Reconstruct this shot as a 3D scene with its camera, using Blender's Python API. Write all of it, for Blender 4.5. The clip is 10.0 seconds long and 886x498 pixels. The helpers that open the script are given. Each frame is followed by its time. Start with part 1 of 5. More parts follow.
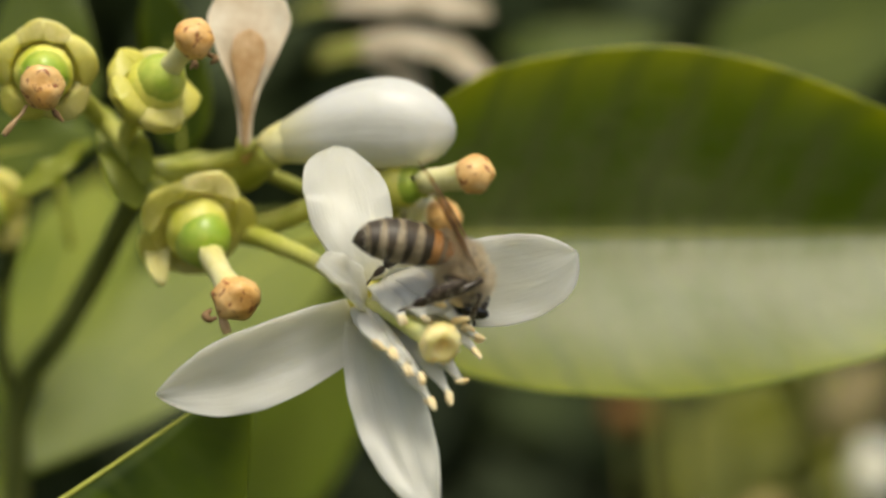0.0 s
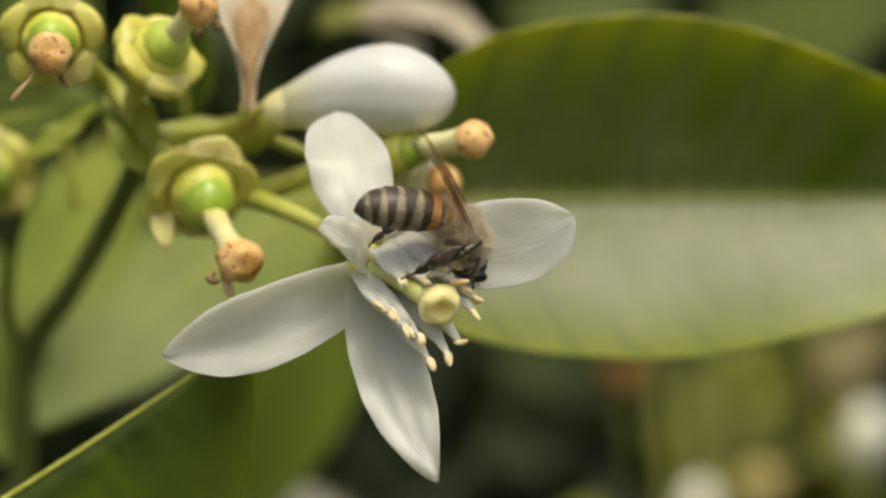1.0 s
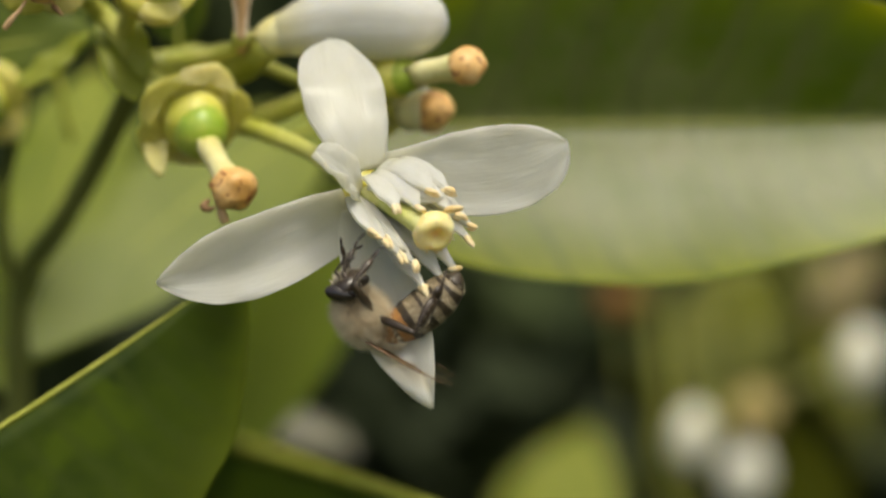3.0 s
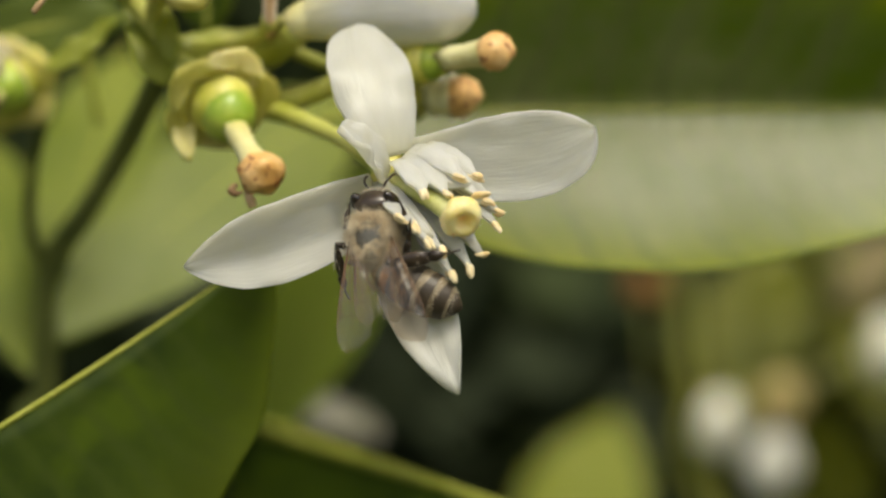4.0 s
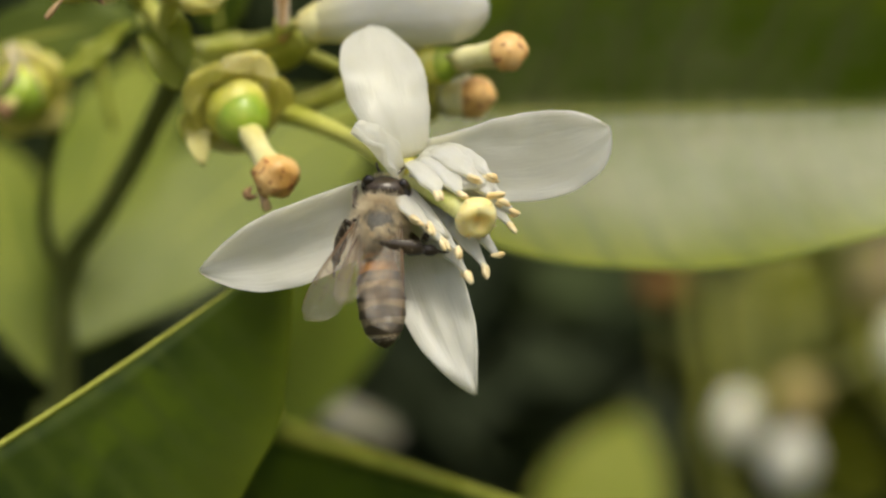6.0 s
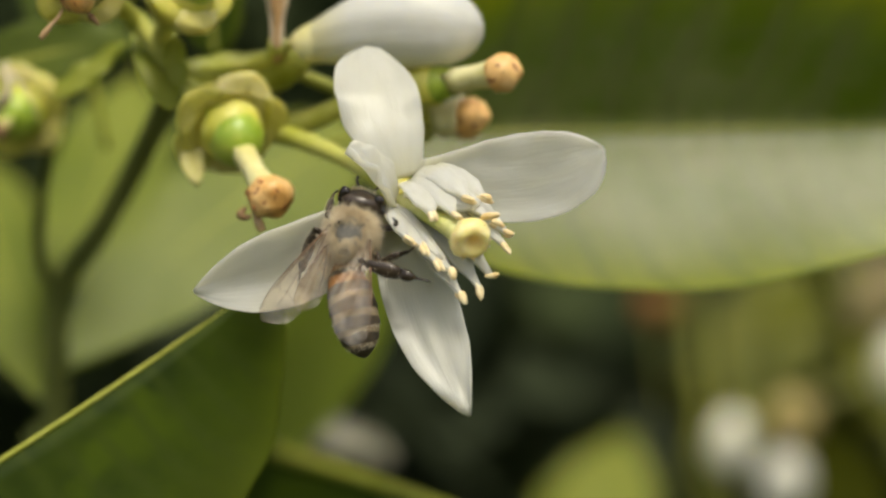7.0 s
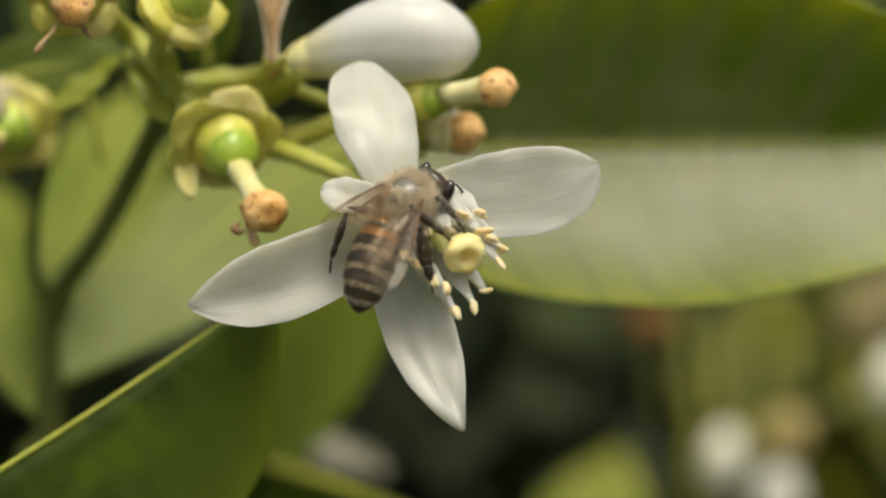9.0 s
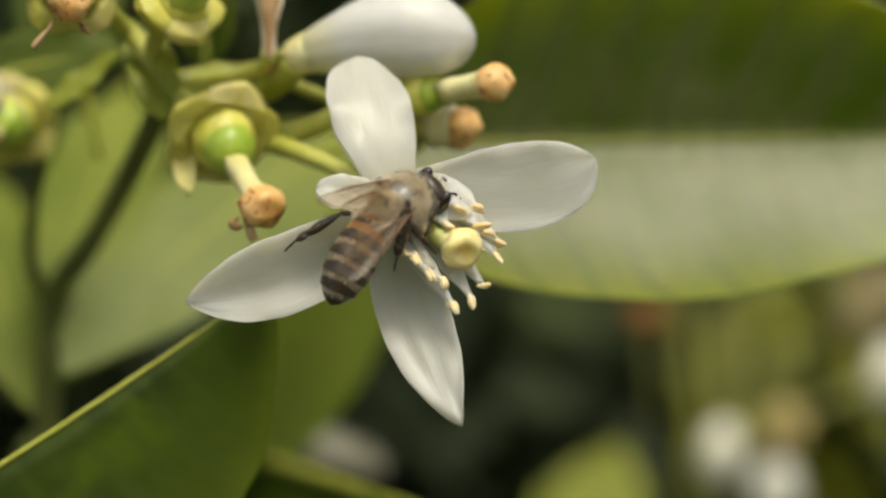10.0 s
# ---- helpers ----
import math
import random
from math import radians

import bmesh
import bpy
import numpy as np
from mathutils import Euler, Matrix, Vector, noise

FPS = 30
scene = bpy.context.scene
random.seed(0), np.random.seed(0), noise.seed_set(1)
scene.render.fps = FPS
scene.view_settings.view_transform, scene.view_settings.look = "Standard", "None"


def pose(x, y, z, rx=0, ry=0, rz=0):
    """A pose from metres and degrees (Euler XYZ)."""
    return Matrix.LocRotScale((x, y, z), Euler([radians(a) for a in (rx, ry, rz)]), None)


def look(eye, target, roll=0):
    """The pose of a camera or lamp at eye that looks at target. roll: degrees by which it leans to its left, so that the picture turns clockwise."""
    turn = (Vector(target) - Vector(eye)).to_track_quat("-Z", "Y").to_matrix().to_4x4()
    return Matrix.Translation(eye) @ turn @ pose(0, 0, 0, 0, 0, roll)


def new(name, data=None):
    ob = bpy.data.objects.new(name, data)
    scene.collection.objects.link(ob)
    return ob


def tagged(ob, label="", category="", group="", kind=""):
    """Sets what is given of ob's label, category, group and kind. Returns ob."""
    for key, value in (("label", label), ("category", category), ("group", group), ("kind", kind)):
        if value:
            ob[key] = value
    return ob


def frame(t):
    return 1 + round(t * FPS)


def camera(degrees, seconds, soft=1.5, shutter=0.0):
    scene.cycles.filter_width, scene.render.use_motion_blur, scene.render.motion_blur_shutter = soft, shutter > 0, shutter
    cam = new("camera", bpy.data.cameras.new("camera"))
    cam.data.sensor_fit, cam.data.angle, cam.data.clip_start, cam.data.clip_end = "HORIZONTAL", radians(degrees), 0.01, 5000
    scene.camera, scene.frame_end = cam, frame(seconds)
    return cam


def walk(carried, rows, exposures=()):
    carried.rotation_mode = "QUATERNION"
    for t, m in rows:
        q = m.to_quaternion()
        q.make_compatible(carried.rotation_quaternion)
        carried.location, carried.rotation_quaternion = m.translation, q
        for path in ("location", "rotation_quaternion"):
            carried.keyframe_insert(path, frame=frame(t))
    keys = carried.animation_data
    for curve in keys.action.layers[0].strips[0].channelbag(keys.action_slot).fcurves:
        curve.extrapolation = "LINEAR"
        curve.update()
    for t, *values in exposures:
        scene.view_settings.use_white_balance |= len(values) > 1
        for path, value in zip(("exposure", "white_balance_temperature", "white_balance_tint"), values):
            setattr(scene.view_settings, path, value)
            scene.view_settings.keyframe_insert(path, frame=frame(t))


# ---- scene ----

# ---- camera ----
EYE = (0.0, -0.1934, 1.3)
cam = camera(20.0, 10.0, 2.3, 0.3)
cam.data.dof.use_dof = True
cam.data.dof.focus_distance = 0.1910
cam.data.dof.aperture_fstop = 13.5


def view(t, yaw, pitch, roll, ahead=0.0):
    return (t, pose(EYE[0], EYE[1] + ahead, EYE[2], 90 + pitch, roll, yaw))


walk(cam, [
    view(0, 0.014, 0.839, 0.086, 0.0040),
    view(0.5, 0.060, 0.286, -0.028, 0.0005),
    view(1, -0.000, 0.000, -0.000),
    view(1.5, -0.037, -0.330, -0.145),
    view(2, -0.216, -0.597, -0.564),
    view(2.5, -0.499, -1.001, -0.146),
    view(3, -0.138, -1.676, 0.300),
    view(3.2, -0.051, -1.993, -0.333),
    view(4.5, 0.814, -2.008, 0.312),
    view(5, 0.905, -2.077, 0.424),
    view(5.5, 0.921, -2.046, 0.634),
    view(7, 0.688, -1.508, 0.602),
    view(7.5, 0.659, -1.157, 0.600),
    view(8, 0.637, -1.118, 0.313),
    view(8.5, 0.613, -1.111, 0.349),
    view(9, 0.557, -1.168, 0.447),
    view(9.5, 0.549, -1.244, 0.574),
    view(10, 0.504, -1.284, 0.588),
], [(0, 0.21, 7130, 1), (10, 0.21, 7130, 1)])

# ---- light ----
SUN_AZ, SUN_EL = 163.0, 64.0            # degrees: clockwise from ahead (+y), above the horizon
world = bpy.data.worlds.new("sky")
scene.world = world
world.use_nodes = True
wn = world.node_tree.nodes
sky = wn.new("ShaderNodeTexSky")
sky.sky_type, sky.sun_disc = "NISHITA", False
sky.air_density, sky.dust_density, sky.ozone_density = 0.8, 5.0, 0.6
sky.sun_elevation, sky.sun_rotation = radians(SUN_EL), radians(SUN_AZ)
world.node_tree.links.new(sky.outputs[0], wn["Background"].inputs[0])
wn["Background"].inputs[1].default_value = 0.15
sun_dir = Vector((math.sin(radians(SUN_AZ)) * math.cos(radians(SUN_EL)),
                  math.cos(radians(SUN_AZ)) * math.cos(radians(SUN_EL)), math.sin(radians(SUN_EL))))
sun = new("sun", bpy.data.lights.new("sun", "SUN"))
sun.data.energy, sun.data.angle, sun.data.color = 1.48, radians(13.0), (1.0, 0.98, 0.94)
sun.matrix_world = look(sun_dir * 3, (0, 0, 0))


# ---- materials ----
def mat(name, a, b, rough=0.5, coarse=300.0, fine=2500.0, bump=0.2, glow=0.0, glow_color=None,
        spec=0.5, sss=0.0, speck=None, speck_scale=900.0, stretch=(1, 1, 1), depth=0.0002, coat=0.0, coat_rough=0.1, rim=None, rim_glow=None, ribs=None, rib_shade=(0.35, 0.45, 0.5), lip=None):
    """Two colours mixed by coarse and fine noise, with relief; glow: share of light let through; rim: the colour of a
    leaf's margin, with sunlight painted in; ribs: that of its side veins; rib_shade: the share of light they let
    through; lip: that of its outermost edge.
    """
    m = bpy.data.materials.new(name)
    m.use_nodes = True
    n, l = m.node_tree.nodes, m.node_tree.links
    p, out = n["Principled BSDF"], n["Material Output"]
    co = n.new("ShaderNodeTexCoord")
    mp = n.new("ShaderNodeMapping")
    mp.inputs["Scale"].default_value = stretch
    l.new(co.outputs["Object"], mp.inputs[0])
    n1, n2 = n.new("ShaderNodeTexNoise"), n.new("ShaderNodeTexNoise")
    n1.inputs["Scale"].default_value, n2.inputs["Scale"].default_value = coarse, fine
    n1.inputs["Detail"].default_value = n2.inputs["Detail"].default_value = 4
    for q in (n1, n2):
        l.new(mp.outputs[0], q.inputs["Vector"])
    avg = n.new("ShaderNodeMath")
    avg.operation = "MULTIPLY_ADD"
    l.new(n2.outputs[0], avg.inputs[0])
    avg.inputs[1].default_value = 0.35
    l.new(n1.outputs[0], avg.inputs[2])
    ramp = n.new("ShaderNodeValToRGB")
    ramp.color_ramp.elements[0].position, ramp.color_ramp.elements[1].position = 0.5, 0.85
    ramp.color_ramp.elements[0].color, ramp.color_ramp.elements[1].color = (*a, 1), (*b, 1)
    l.new(avg.outputs[0], ramp.inputs[0])
    color = ramp.outputs[0]
    if speck:
        vo = n.new("ShaderNodeTexNoise")
        vo.inputs["Scale"].default_value, vo.inputs["Detail"].default_value = speck_scale, 3
        l.new(mp.outputs[0], vo.inputs["Vector"])
        r2 = n.new("ShaderNodeValToRGB")
        r2.color_ramp.elements[0].position, r2.color_ramp.elements[1].position = 0.56, 0.66
        l.new(vo.outputs[0], r2.inputs[0])
        mx = n.new("ShaderNodeMixRGB")
        l.new(r2.outputs[0], mx.inputs[0])
        l.new(color, mx.inputs[1])
        mx.inputs[2].default_value = (*speck, 1)
        color = mx.outputs[0]
    if ribs:
        parts_ = n.new("ShaderNodeSeparateXYZ")
        l.new(co.outputs["UV"], parts_.inputs[0])
        out_, slant, along, jit, wave, thin_ = [n.new("ShaderNodeMath") for _ in range(6)]
        out_.operation, slant.operation, along.operation = "PINGPONG", "MULTIPLY", "MULTIPLY_ADD"
        out_.inputs[1].default_value, slant.inputs[1].default_value, along.inputs[1].default_value = 0.5, 15.0, 78.0
        l.new(parts_.outputs[1], out_.inputs[0])
        l.new(out_.outputs[0], slant.inputs[0])
        l.new(parts_.outputs[0], along.inputs[0])
        l.new(slant.outputs[0], along.inputs[2])
        jit.operation = "MULTIPLY_ADD"
        l.new(n1.outputs[0], jit.inputs[0])
        jit.inputs[1].default_value = 5.0
        l.new(along.outputs[0], jit.inputs[2])
        wave.operation, thin_.operation = "SINE", "MULTIPLY"
        l.new(jit.outputs[0], wave.inputs[0])
        thin_.use_clamp = True
        l.new(wave.outputs[0], thin_.inputs[0])
        thin_.inputs[1].default_value = 0.55
        vein = n.new("ShaderNodeMixRGB")
        l.new(thin_.outputs[0], vein.inputs[0])
        l.new(color, vein.inputs[1])
        vein.inputs[2].default_value = (*ribs, 1)
        color = vein.outputs[0]
    # Brighter colour towards the margin imitates sun shining through the rim.
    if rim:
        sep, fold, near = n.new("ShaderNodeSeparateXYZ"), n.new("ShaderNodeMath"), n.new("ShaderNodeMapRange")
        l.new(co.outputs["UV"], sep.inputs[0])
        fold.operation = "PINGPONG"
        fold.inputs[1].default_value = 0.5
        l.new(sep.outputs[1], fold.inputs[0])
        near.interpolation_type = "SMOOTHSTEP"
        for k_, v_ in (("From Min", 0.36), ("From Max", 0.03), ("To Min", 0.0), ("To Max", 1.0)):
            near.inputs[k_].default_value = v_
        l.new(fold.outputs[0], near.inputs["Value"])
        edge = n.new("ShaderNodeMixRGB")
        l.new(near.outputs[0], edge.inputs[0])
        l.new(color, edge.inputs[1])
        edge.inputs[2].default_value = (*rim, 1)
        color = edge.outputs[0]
    if lip:
        last_bit, pale = n.new("ShaderNodeMapRange"), n.new("ShaderNodeMixRGB")
        for k_, v_ in (("From Min", 0.035), ("From Max", 0.006), ("To Min", 0.0), ("To Max", 1.0)):
            last_bit.inputs[k_].default_value = v_
        l.new(fold.outputs[0], last_bit.inputs["Value"])
        l.new(last_bit.outputs[0], pale.inputs[0])
        l.new(color, pale.inputs[1])
        pale.inputs[2].default_value = (*lip, 1)
        color = pale.outputs[0]
    l.new(color, p.inputs["Base Color"])
    p.inputs["Roughness"].default_value = rough
    p.inputs["Specular IOR Level"].default_value = spec
    p.inputs["Coat Weight"].default_value, p.inputs["Coat Roughness"].default_value = coat, coat_rough
    if sss:
        p.inputs["Subsurface Weight"].default_value = sss
        p.inputs["Subsurface Radius"].default_value = (1.0, 0.9, 0.5)
        p.inputs["Subsurface Scale"].default_value = 0.0012
    if bump:
        bp = n.new("ShaderNodeBump")
        bp.inputs["Strength"].default_value, bp.inputs["Distance"].default_value = bump, depth
        l.new(avg.outputs[0], bp.inputs["Height"])
        l.new(bp.outputs[0], p.inputs["Normal"])
    last = p.outputs[0]
    if glow:
        tr = n.new("ShaderNodeBsdfTranslucent")
        if glow_color:
            tr.inputs[0].default_value = (*glow_color, 1)
            if rim:
                thin = n.new("ShaderNodeMixRGB")
                l.new(near.outputs[0], thin.inputs[0])
                thin.inputs[1].default_value, thin.inputs[2].default_value = (*glow_color, 1), (*rim_glow, 1)
                opaque = n.new("ShaderNodeMixRGB")
                opaque.blend_type = "MULTIPLY"
                l.new(thin_.outputs[0], opaque.inputs[0])
                l.new(thin.outputs[0], opaque.inputs[1])
                opaque.inputs[2].default_value = (*rib_shade, 1)
                l.new(opaque.outputs[0], tr.inputs[0])
        else:
            l.new(color, tr.inputs[0])
        mix = n.new("ShaderNodeMixShader")
        mix.inputs[0].default_value = glow
        l.new(last, mix.inputs[1])
        l.new(tr.outputs[0], mix.inputs[2])
        last = mix.outputs[0]
    l.new(last, out.inputs[0])
    return m


def petal_mat(name, white, cream, through_color, share, rough=0.34):
    """Waxy petal: fine lines run along it, cream at its foot, light passes through it."""
    m = bpy.data.materials.new(name)
    m.use_nodes = True
    n, l = m.node_tree.nodes, m.node_tree.links
    p, out = n["Principled BSDF"], n["Material Output"]
    co = n.new("ShaderNodeTexCoord")
    fine, broad = n.new("ShaderNodeTexNoise"), n.new("ShaderNodeTexNoise")
    for q, sc, stretch, det in ((fine, 1.0, (6.0, 34.0, 1), 4), (broad, 1.0, (4.0, 7.0, 1), 3)):
        mp = n.new("ShaderNodeMapping")
        mp.inputs["Scale"].default_value = stretch
        l.new(co.outputs["UV"], mp.inputs[0])
        l.new(mp.outputs[0], q.inputs["Vector"])
        q.inputs["Scale"].default_value, q.inputs["Detail"].default_value = sc, det
    sep = n.new("ShaderNodeSeparateXYZ")
    l.new(co.outputs["UV"], sep.inputs[0])
    foot = n.new("ShaderNodeValToRGB")
    foot.color_ramp.elements[0].position, foot.color_ramp.elements[1].position = 0.0, 0.22
    foot.color_ramp.elements[0].color, foot.color_ramp.elements[1].color = (*cream, 1), (*white, 1)
    l.new(sep.outputs[0], foot.inputs[0])
    tone = n.new("ShaderNodeMixRGB")
    tone.blend_type = "MULTIPLY"
    l.new(foot.outputs[0], tone.inputs[1])
    shade = n.new("ShaderNodeValToRGB")
    shade.color_ramp.elements[0].position, shade.color_ramp.elements[1].position = 0.3, 0.7
    shade.color_ramp.elements[0].color, shade.color_ramp.elements[1].color = (0.90, 0.90, 0.87, 1), (1, 1, 1, 1)
    l.new(broad.outputs[0], shade.inputs[0])
    l.new(shade.outputs[0], tone.inputs[2])
    tone.inputs[0].default_value = 1.0
    l.new(tone.outputs[0], p.inputs["Base Color"])
    p.inputs["Roughness"].default_value = rough
    p.inputs["Coat Weight"].default_value, p.inputs["Coat Roughness"].default_value = 0.25, 0.30
    p.inputs["Subsurface Weight"].default_value, p.inputs["Subsurface Scale"].default_value = 0.8, 0.0017
    p.inputs["Subsurface Radius"].default_value = (1.0, 0.96, 0.80)
    total = n.new("ShaderNodeMath")
    total.operation = "MULTIPLY_ADD"
    l.new(broad.outputs[0], total.inputs[0])
    total.inputs[1].default_value = 1.0
    l.new(fine.outputs[0], total.inputs[2])
    bp = n.new("ShaderNodeBump")
    bp.inputs["Strength"].default_value, bp.inputs["Distance"].default_value = 0.34, 0.00016
    l.new(total.outputs[0], bp.inputs["Height"])
    for name_ in ("Normal", "Coat Normal"):
        l.new(bp.outputs[0], p.inputs[name_])
    tr = n.new("ShaderNodeBsdfTranslucent")
    tr.inputs[0].default_value = (*through_color, 1)
    mix = n.new("ShaderNodeMixShader")
    mix.inputs[0].default_value = share
    l.new(p.outputs[0], mix.inputs[1])
    l.new(tr.outputs[0], mix.inputs[2])
    l.new(mix.outputs[0], out.inputs[0])
    return m


PETAL = petal_mat("petal_white", (0.75, 0.742, 0.695), (0.76, 0.74, 0.58), (0.94, 0.92, 0.79), 0.45)
FILAMENT = petal_mat("filament_white", (0.84, 0.83, 0.77), (0.84, 0.82, 0.64), (0.92, 0.90, 0.74), 0.36, 0.4)
BUDSKIN = petal_mat("bud_skin", (0.78, 0.775, 0.76), (0.66, 0.62, 0.30), (0.86, 0.84, 0.62), 0.2, 0.42)
TANBUD = mat("tan_bud", (0.50, 0.38, 0.13), (0.66, 0.52, 0.22), 0.5, 220, 1500, 0.3)
BUDWHITE = mat("bud_white", (0.74, 0.72, 0.58), (0.84, 0.82, 0.70), 0.45, 260, 1600, 0.2, sss=0.25)
ANTHER = mat("anther_yellow", (0.76, 0.55, 0.24), (0.92, 0.81, 0.54), 0.75, 900, 5000, 0.7)
STIGMA = mat("stigma_yellow", (0.89, 0.72, 0.27), (0.95, 0.85, 0.48), 0.3, 450, 2500, 0.4, sss=0.6)
STIGMA_DRY = mat("stigma_dry", (0.68, 0.36, 0.10), (0.83, 0.55, 0.24), 0.4, 420, 2600, 0.6, sss=0.2, speck=(0.34, 0.12, 0.04), speck_scale=1500)
STYLE = mat("style_pale", (0.62, 0.56, 0.20), (0.78, 0.74, 0.42), 0.5, 300, 2200, 0.25, sss=0.2)
PALE_STYLE = mat("style_cream", (0.80, 0.73, 0.40), (0.90, 0.85, 0.57), 0.5, 300, 2200, 0.25, sss=0.4)
STYLE_GREEN = mat("style_green", (0.56, 0.58, 0.17), (0.74, 0.73, 0.36), 0.45, 300, 2200, 0.2, sss=0.2)
OVARY = mat("ovary_green", (0.26, 0.40, 0.03), (0.52, 0.58, 0.10), 0.3, 350, 1500, 0.35, sss=0.2)
SEPAL = mat("calyx_cream", (0.49, 0.46, 0.065), (0.65, 0.59, 0.16), 0.42, 260, 2000, 0.3, sss=0.5)
DISC = mat("nectar_disc", (0.60, 0.60, 0.07), (0.80, 0.74, 0.20), 0.35, 300, 1800, 0.3, sss=0.3)
SEPAL_EDGE = mat("calyx_margin", (0.57, 0.51, 0.125), (0.72, 0.65, 0.28), 0.45, 300, 2600, 0.3, sss=0.5)
PEDICEL = mat("pedicel_green", (0.40, 0.42, 0.055), (0.60, 0.59, 0.18), 0.4, 240, 1700, 0.3, sss=0.15)
STALK = mat("bud_stalk_green", (0.24, 0.265, 0.03), (0.44, 0.44, 0.10), 0.38, 200, 1500, 0.35, sss=0.1)
TWIG = mat("twig_green", (0.085, 0.105, 0.020), (0.17, 0.185, 0.045), 0.5, 150, 1100, 0.4)
WITHERED = mat("withered_tan", (0.50, 0.29, 0.11), (0.74, 0.54, 0.32), 0.6, 220, 1500, 0.4, glow=0.25)
PALE_DRY = mat("withered_cream", (0.66, 0.53, 0.36), (0.85, 0.77, 0.62), 0.6, 220, 1500, 0.3, glow=0.3)
OLIVE = mat("olive_stem", (0.13, 0.14, 0.015), (0.24, 0.24, 0.03), 0.5, 120, 900, 0.3)
DRYLEAF = mat("dry_leaf", (0.17, 0.13, 0.05), (0.27, 0.21, 0.09), 0.6, 90, 700, 0.3, glow=0.2)
# Dull beige with shade mixed into it, for the lowest petal only.
BEIGE_SHADED = mat("beige_painted_shade", (0.21, 0.20, 0.14), (0.32, 0.305, 0.225), 0.65, 220, 1500, 0.3, glow=0.2)
BEIGE = mat("faded_pink_beige", (0.46, 0.38, 0.25), (0.64, 0.56, 0.42), 0.6, 220, 1500, 0.3, glow=0.25)
RUST = mat("rusty_brown", (0.22, 0.085, 0.015), (0.36, 0.17, 0.04), 0.7, 300, 1500, 0.4)
DRYBROWN = mat("dried_brown", (0.12, 0.06, 0.02), (0.34, 0.20, 0.09), 0.7, 700, 3500, 0.5)
# The speck blotches and the rim are sun patches painted in yellow-green.
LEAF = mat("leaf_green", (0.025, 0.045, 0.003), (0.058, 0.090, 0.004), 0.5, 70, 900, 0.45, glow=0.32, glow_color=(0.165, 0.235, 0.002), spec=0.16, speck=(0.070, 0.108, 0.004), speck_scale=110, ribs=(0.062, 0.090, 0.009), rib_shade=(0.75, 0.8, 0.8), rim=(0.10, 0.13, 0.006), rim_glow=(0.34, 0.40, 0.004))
# rim and rim_glow put the sunlit look of the margin into the colour.
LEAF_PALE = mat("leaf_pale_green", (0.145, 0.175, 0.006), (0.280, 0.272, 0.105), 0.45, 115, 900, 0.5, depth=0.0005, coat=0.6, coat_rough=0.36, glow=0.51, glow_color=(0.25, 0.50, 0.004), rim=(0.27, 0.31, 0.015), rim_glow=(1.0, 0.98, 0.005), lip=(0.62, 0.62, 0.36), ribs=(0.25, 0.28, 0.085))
# Next two: paler copy painted for sun, darker copy for half shade.
LEAF_SUN_TONE = mat("leaf_painted_sun", (0.135, 0.175, 0.008), (0.230, 0.265, 0.030), 0.5, 50, 700, 0.3, glow=0.28, glow_color=(0.30, 0.38, 0.008), coat=0.15, coat_rough=0.45)
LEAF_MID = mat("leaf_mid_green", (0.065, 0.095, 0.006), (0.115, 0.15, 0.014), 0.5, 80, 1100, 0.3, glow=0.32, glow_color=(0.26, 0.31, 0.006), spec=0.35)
LEAF_FRESH = mat("leaf_fresh_green", (0.16, 0.22, 0.012), (0.30, 0.36, 0.045), 0.45, 45, 900, 0.3, glow=0.45, glow_color=(0.52, 0.64, 0.01), spec=0.4)
LEAF_YOUNG = mat("leaf_young", (0.30, 0.34, 0.03), (0.46, 0.48, 0.09), 0.45, 120, 1500, 0.3, glow=0.5, glow_color=(0.56, 0.60, 0.03))
LEAF_OLIVE = mat("leaf_olive", (0.13, 0.145, 0.004), (0.22, 0.225, 0.012), 0.55, 60, 600, 0.3, glow=0.35, glow_color=(0.36, 0.34, 0.004))
# Both leaf colours carry the shade; LEAF_DEEP leaves stand in direct sun.
LEAF_DARK = mat("leaf_painted_shade", (0.033, 0.047, 0.019), (0.059, 0.077, 0.031), 0.6, 40, 600, 0.2, glow=0.1, spec=0.15)
LEAF_DEEP = mat("leaf_painted_deep_shade", (0.026, 0.034, 0.018), (0.040, 0.050, 0.025), 0.6, 40, 600, 0.2, spec=0.1)
RIB = mat("leaf_rib", (0.34, 0.36, 0.035), (0.52, 0.53, 0.10), 0.45, 300, 1500, 0.2, glow=0.2)
SOIL = mat("soil", (0.030, 0.036, 0.014), (0.075, 0.082, 0.034), 0.95, 6, 60, 0.8, depth=0.02)
# Dark stand-in colour for the shade deep in the foliage.
BACKDROP_SHADE = mat("backdrop_painted_shade", (0.038, 0.055, 0.024), (0.070, 0.092, 0.040), 0.9, 12, 90, 0.6, depth=0.01, spec=0.1)
CHITIN = mat("chitin_black", (0.020, 0.012, 0.007), (0.055, 0.035, 0.020), 0.32, 700, 5000, 0.3, coat=0.2)
TERGITE = mat("tergite_dark", (0.028, 0.020, 0.012), (0.070, 0.050, 0.030), 0.42, 700, 5000, 0.4)
CHITIN_BROWN = mat("chitin_brown", (0.030, 0.014, 0.008), (0.075, 0.036, 0.017), 0.3, 700, 5000, 0.3, coat=0.2)
AMBER = mat("abdomen_amber", (0.30, 0.135, 0.04), (0.46, 0.23, 0.08), 0.4, 600, 4000, 0.4)
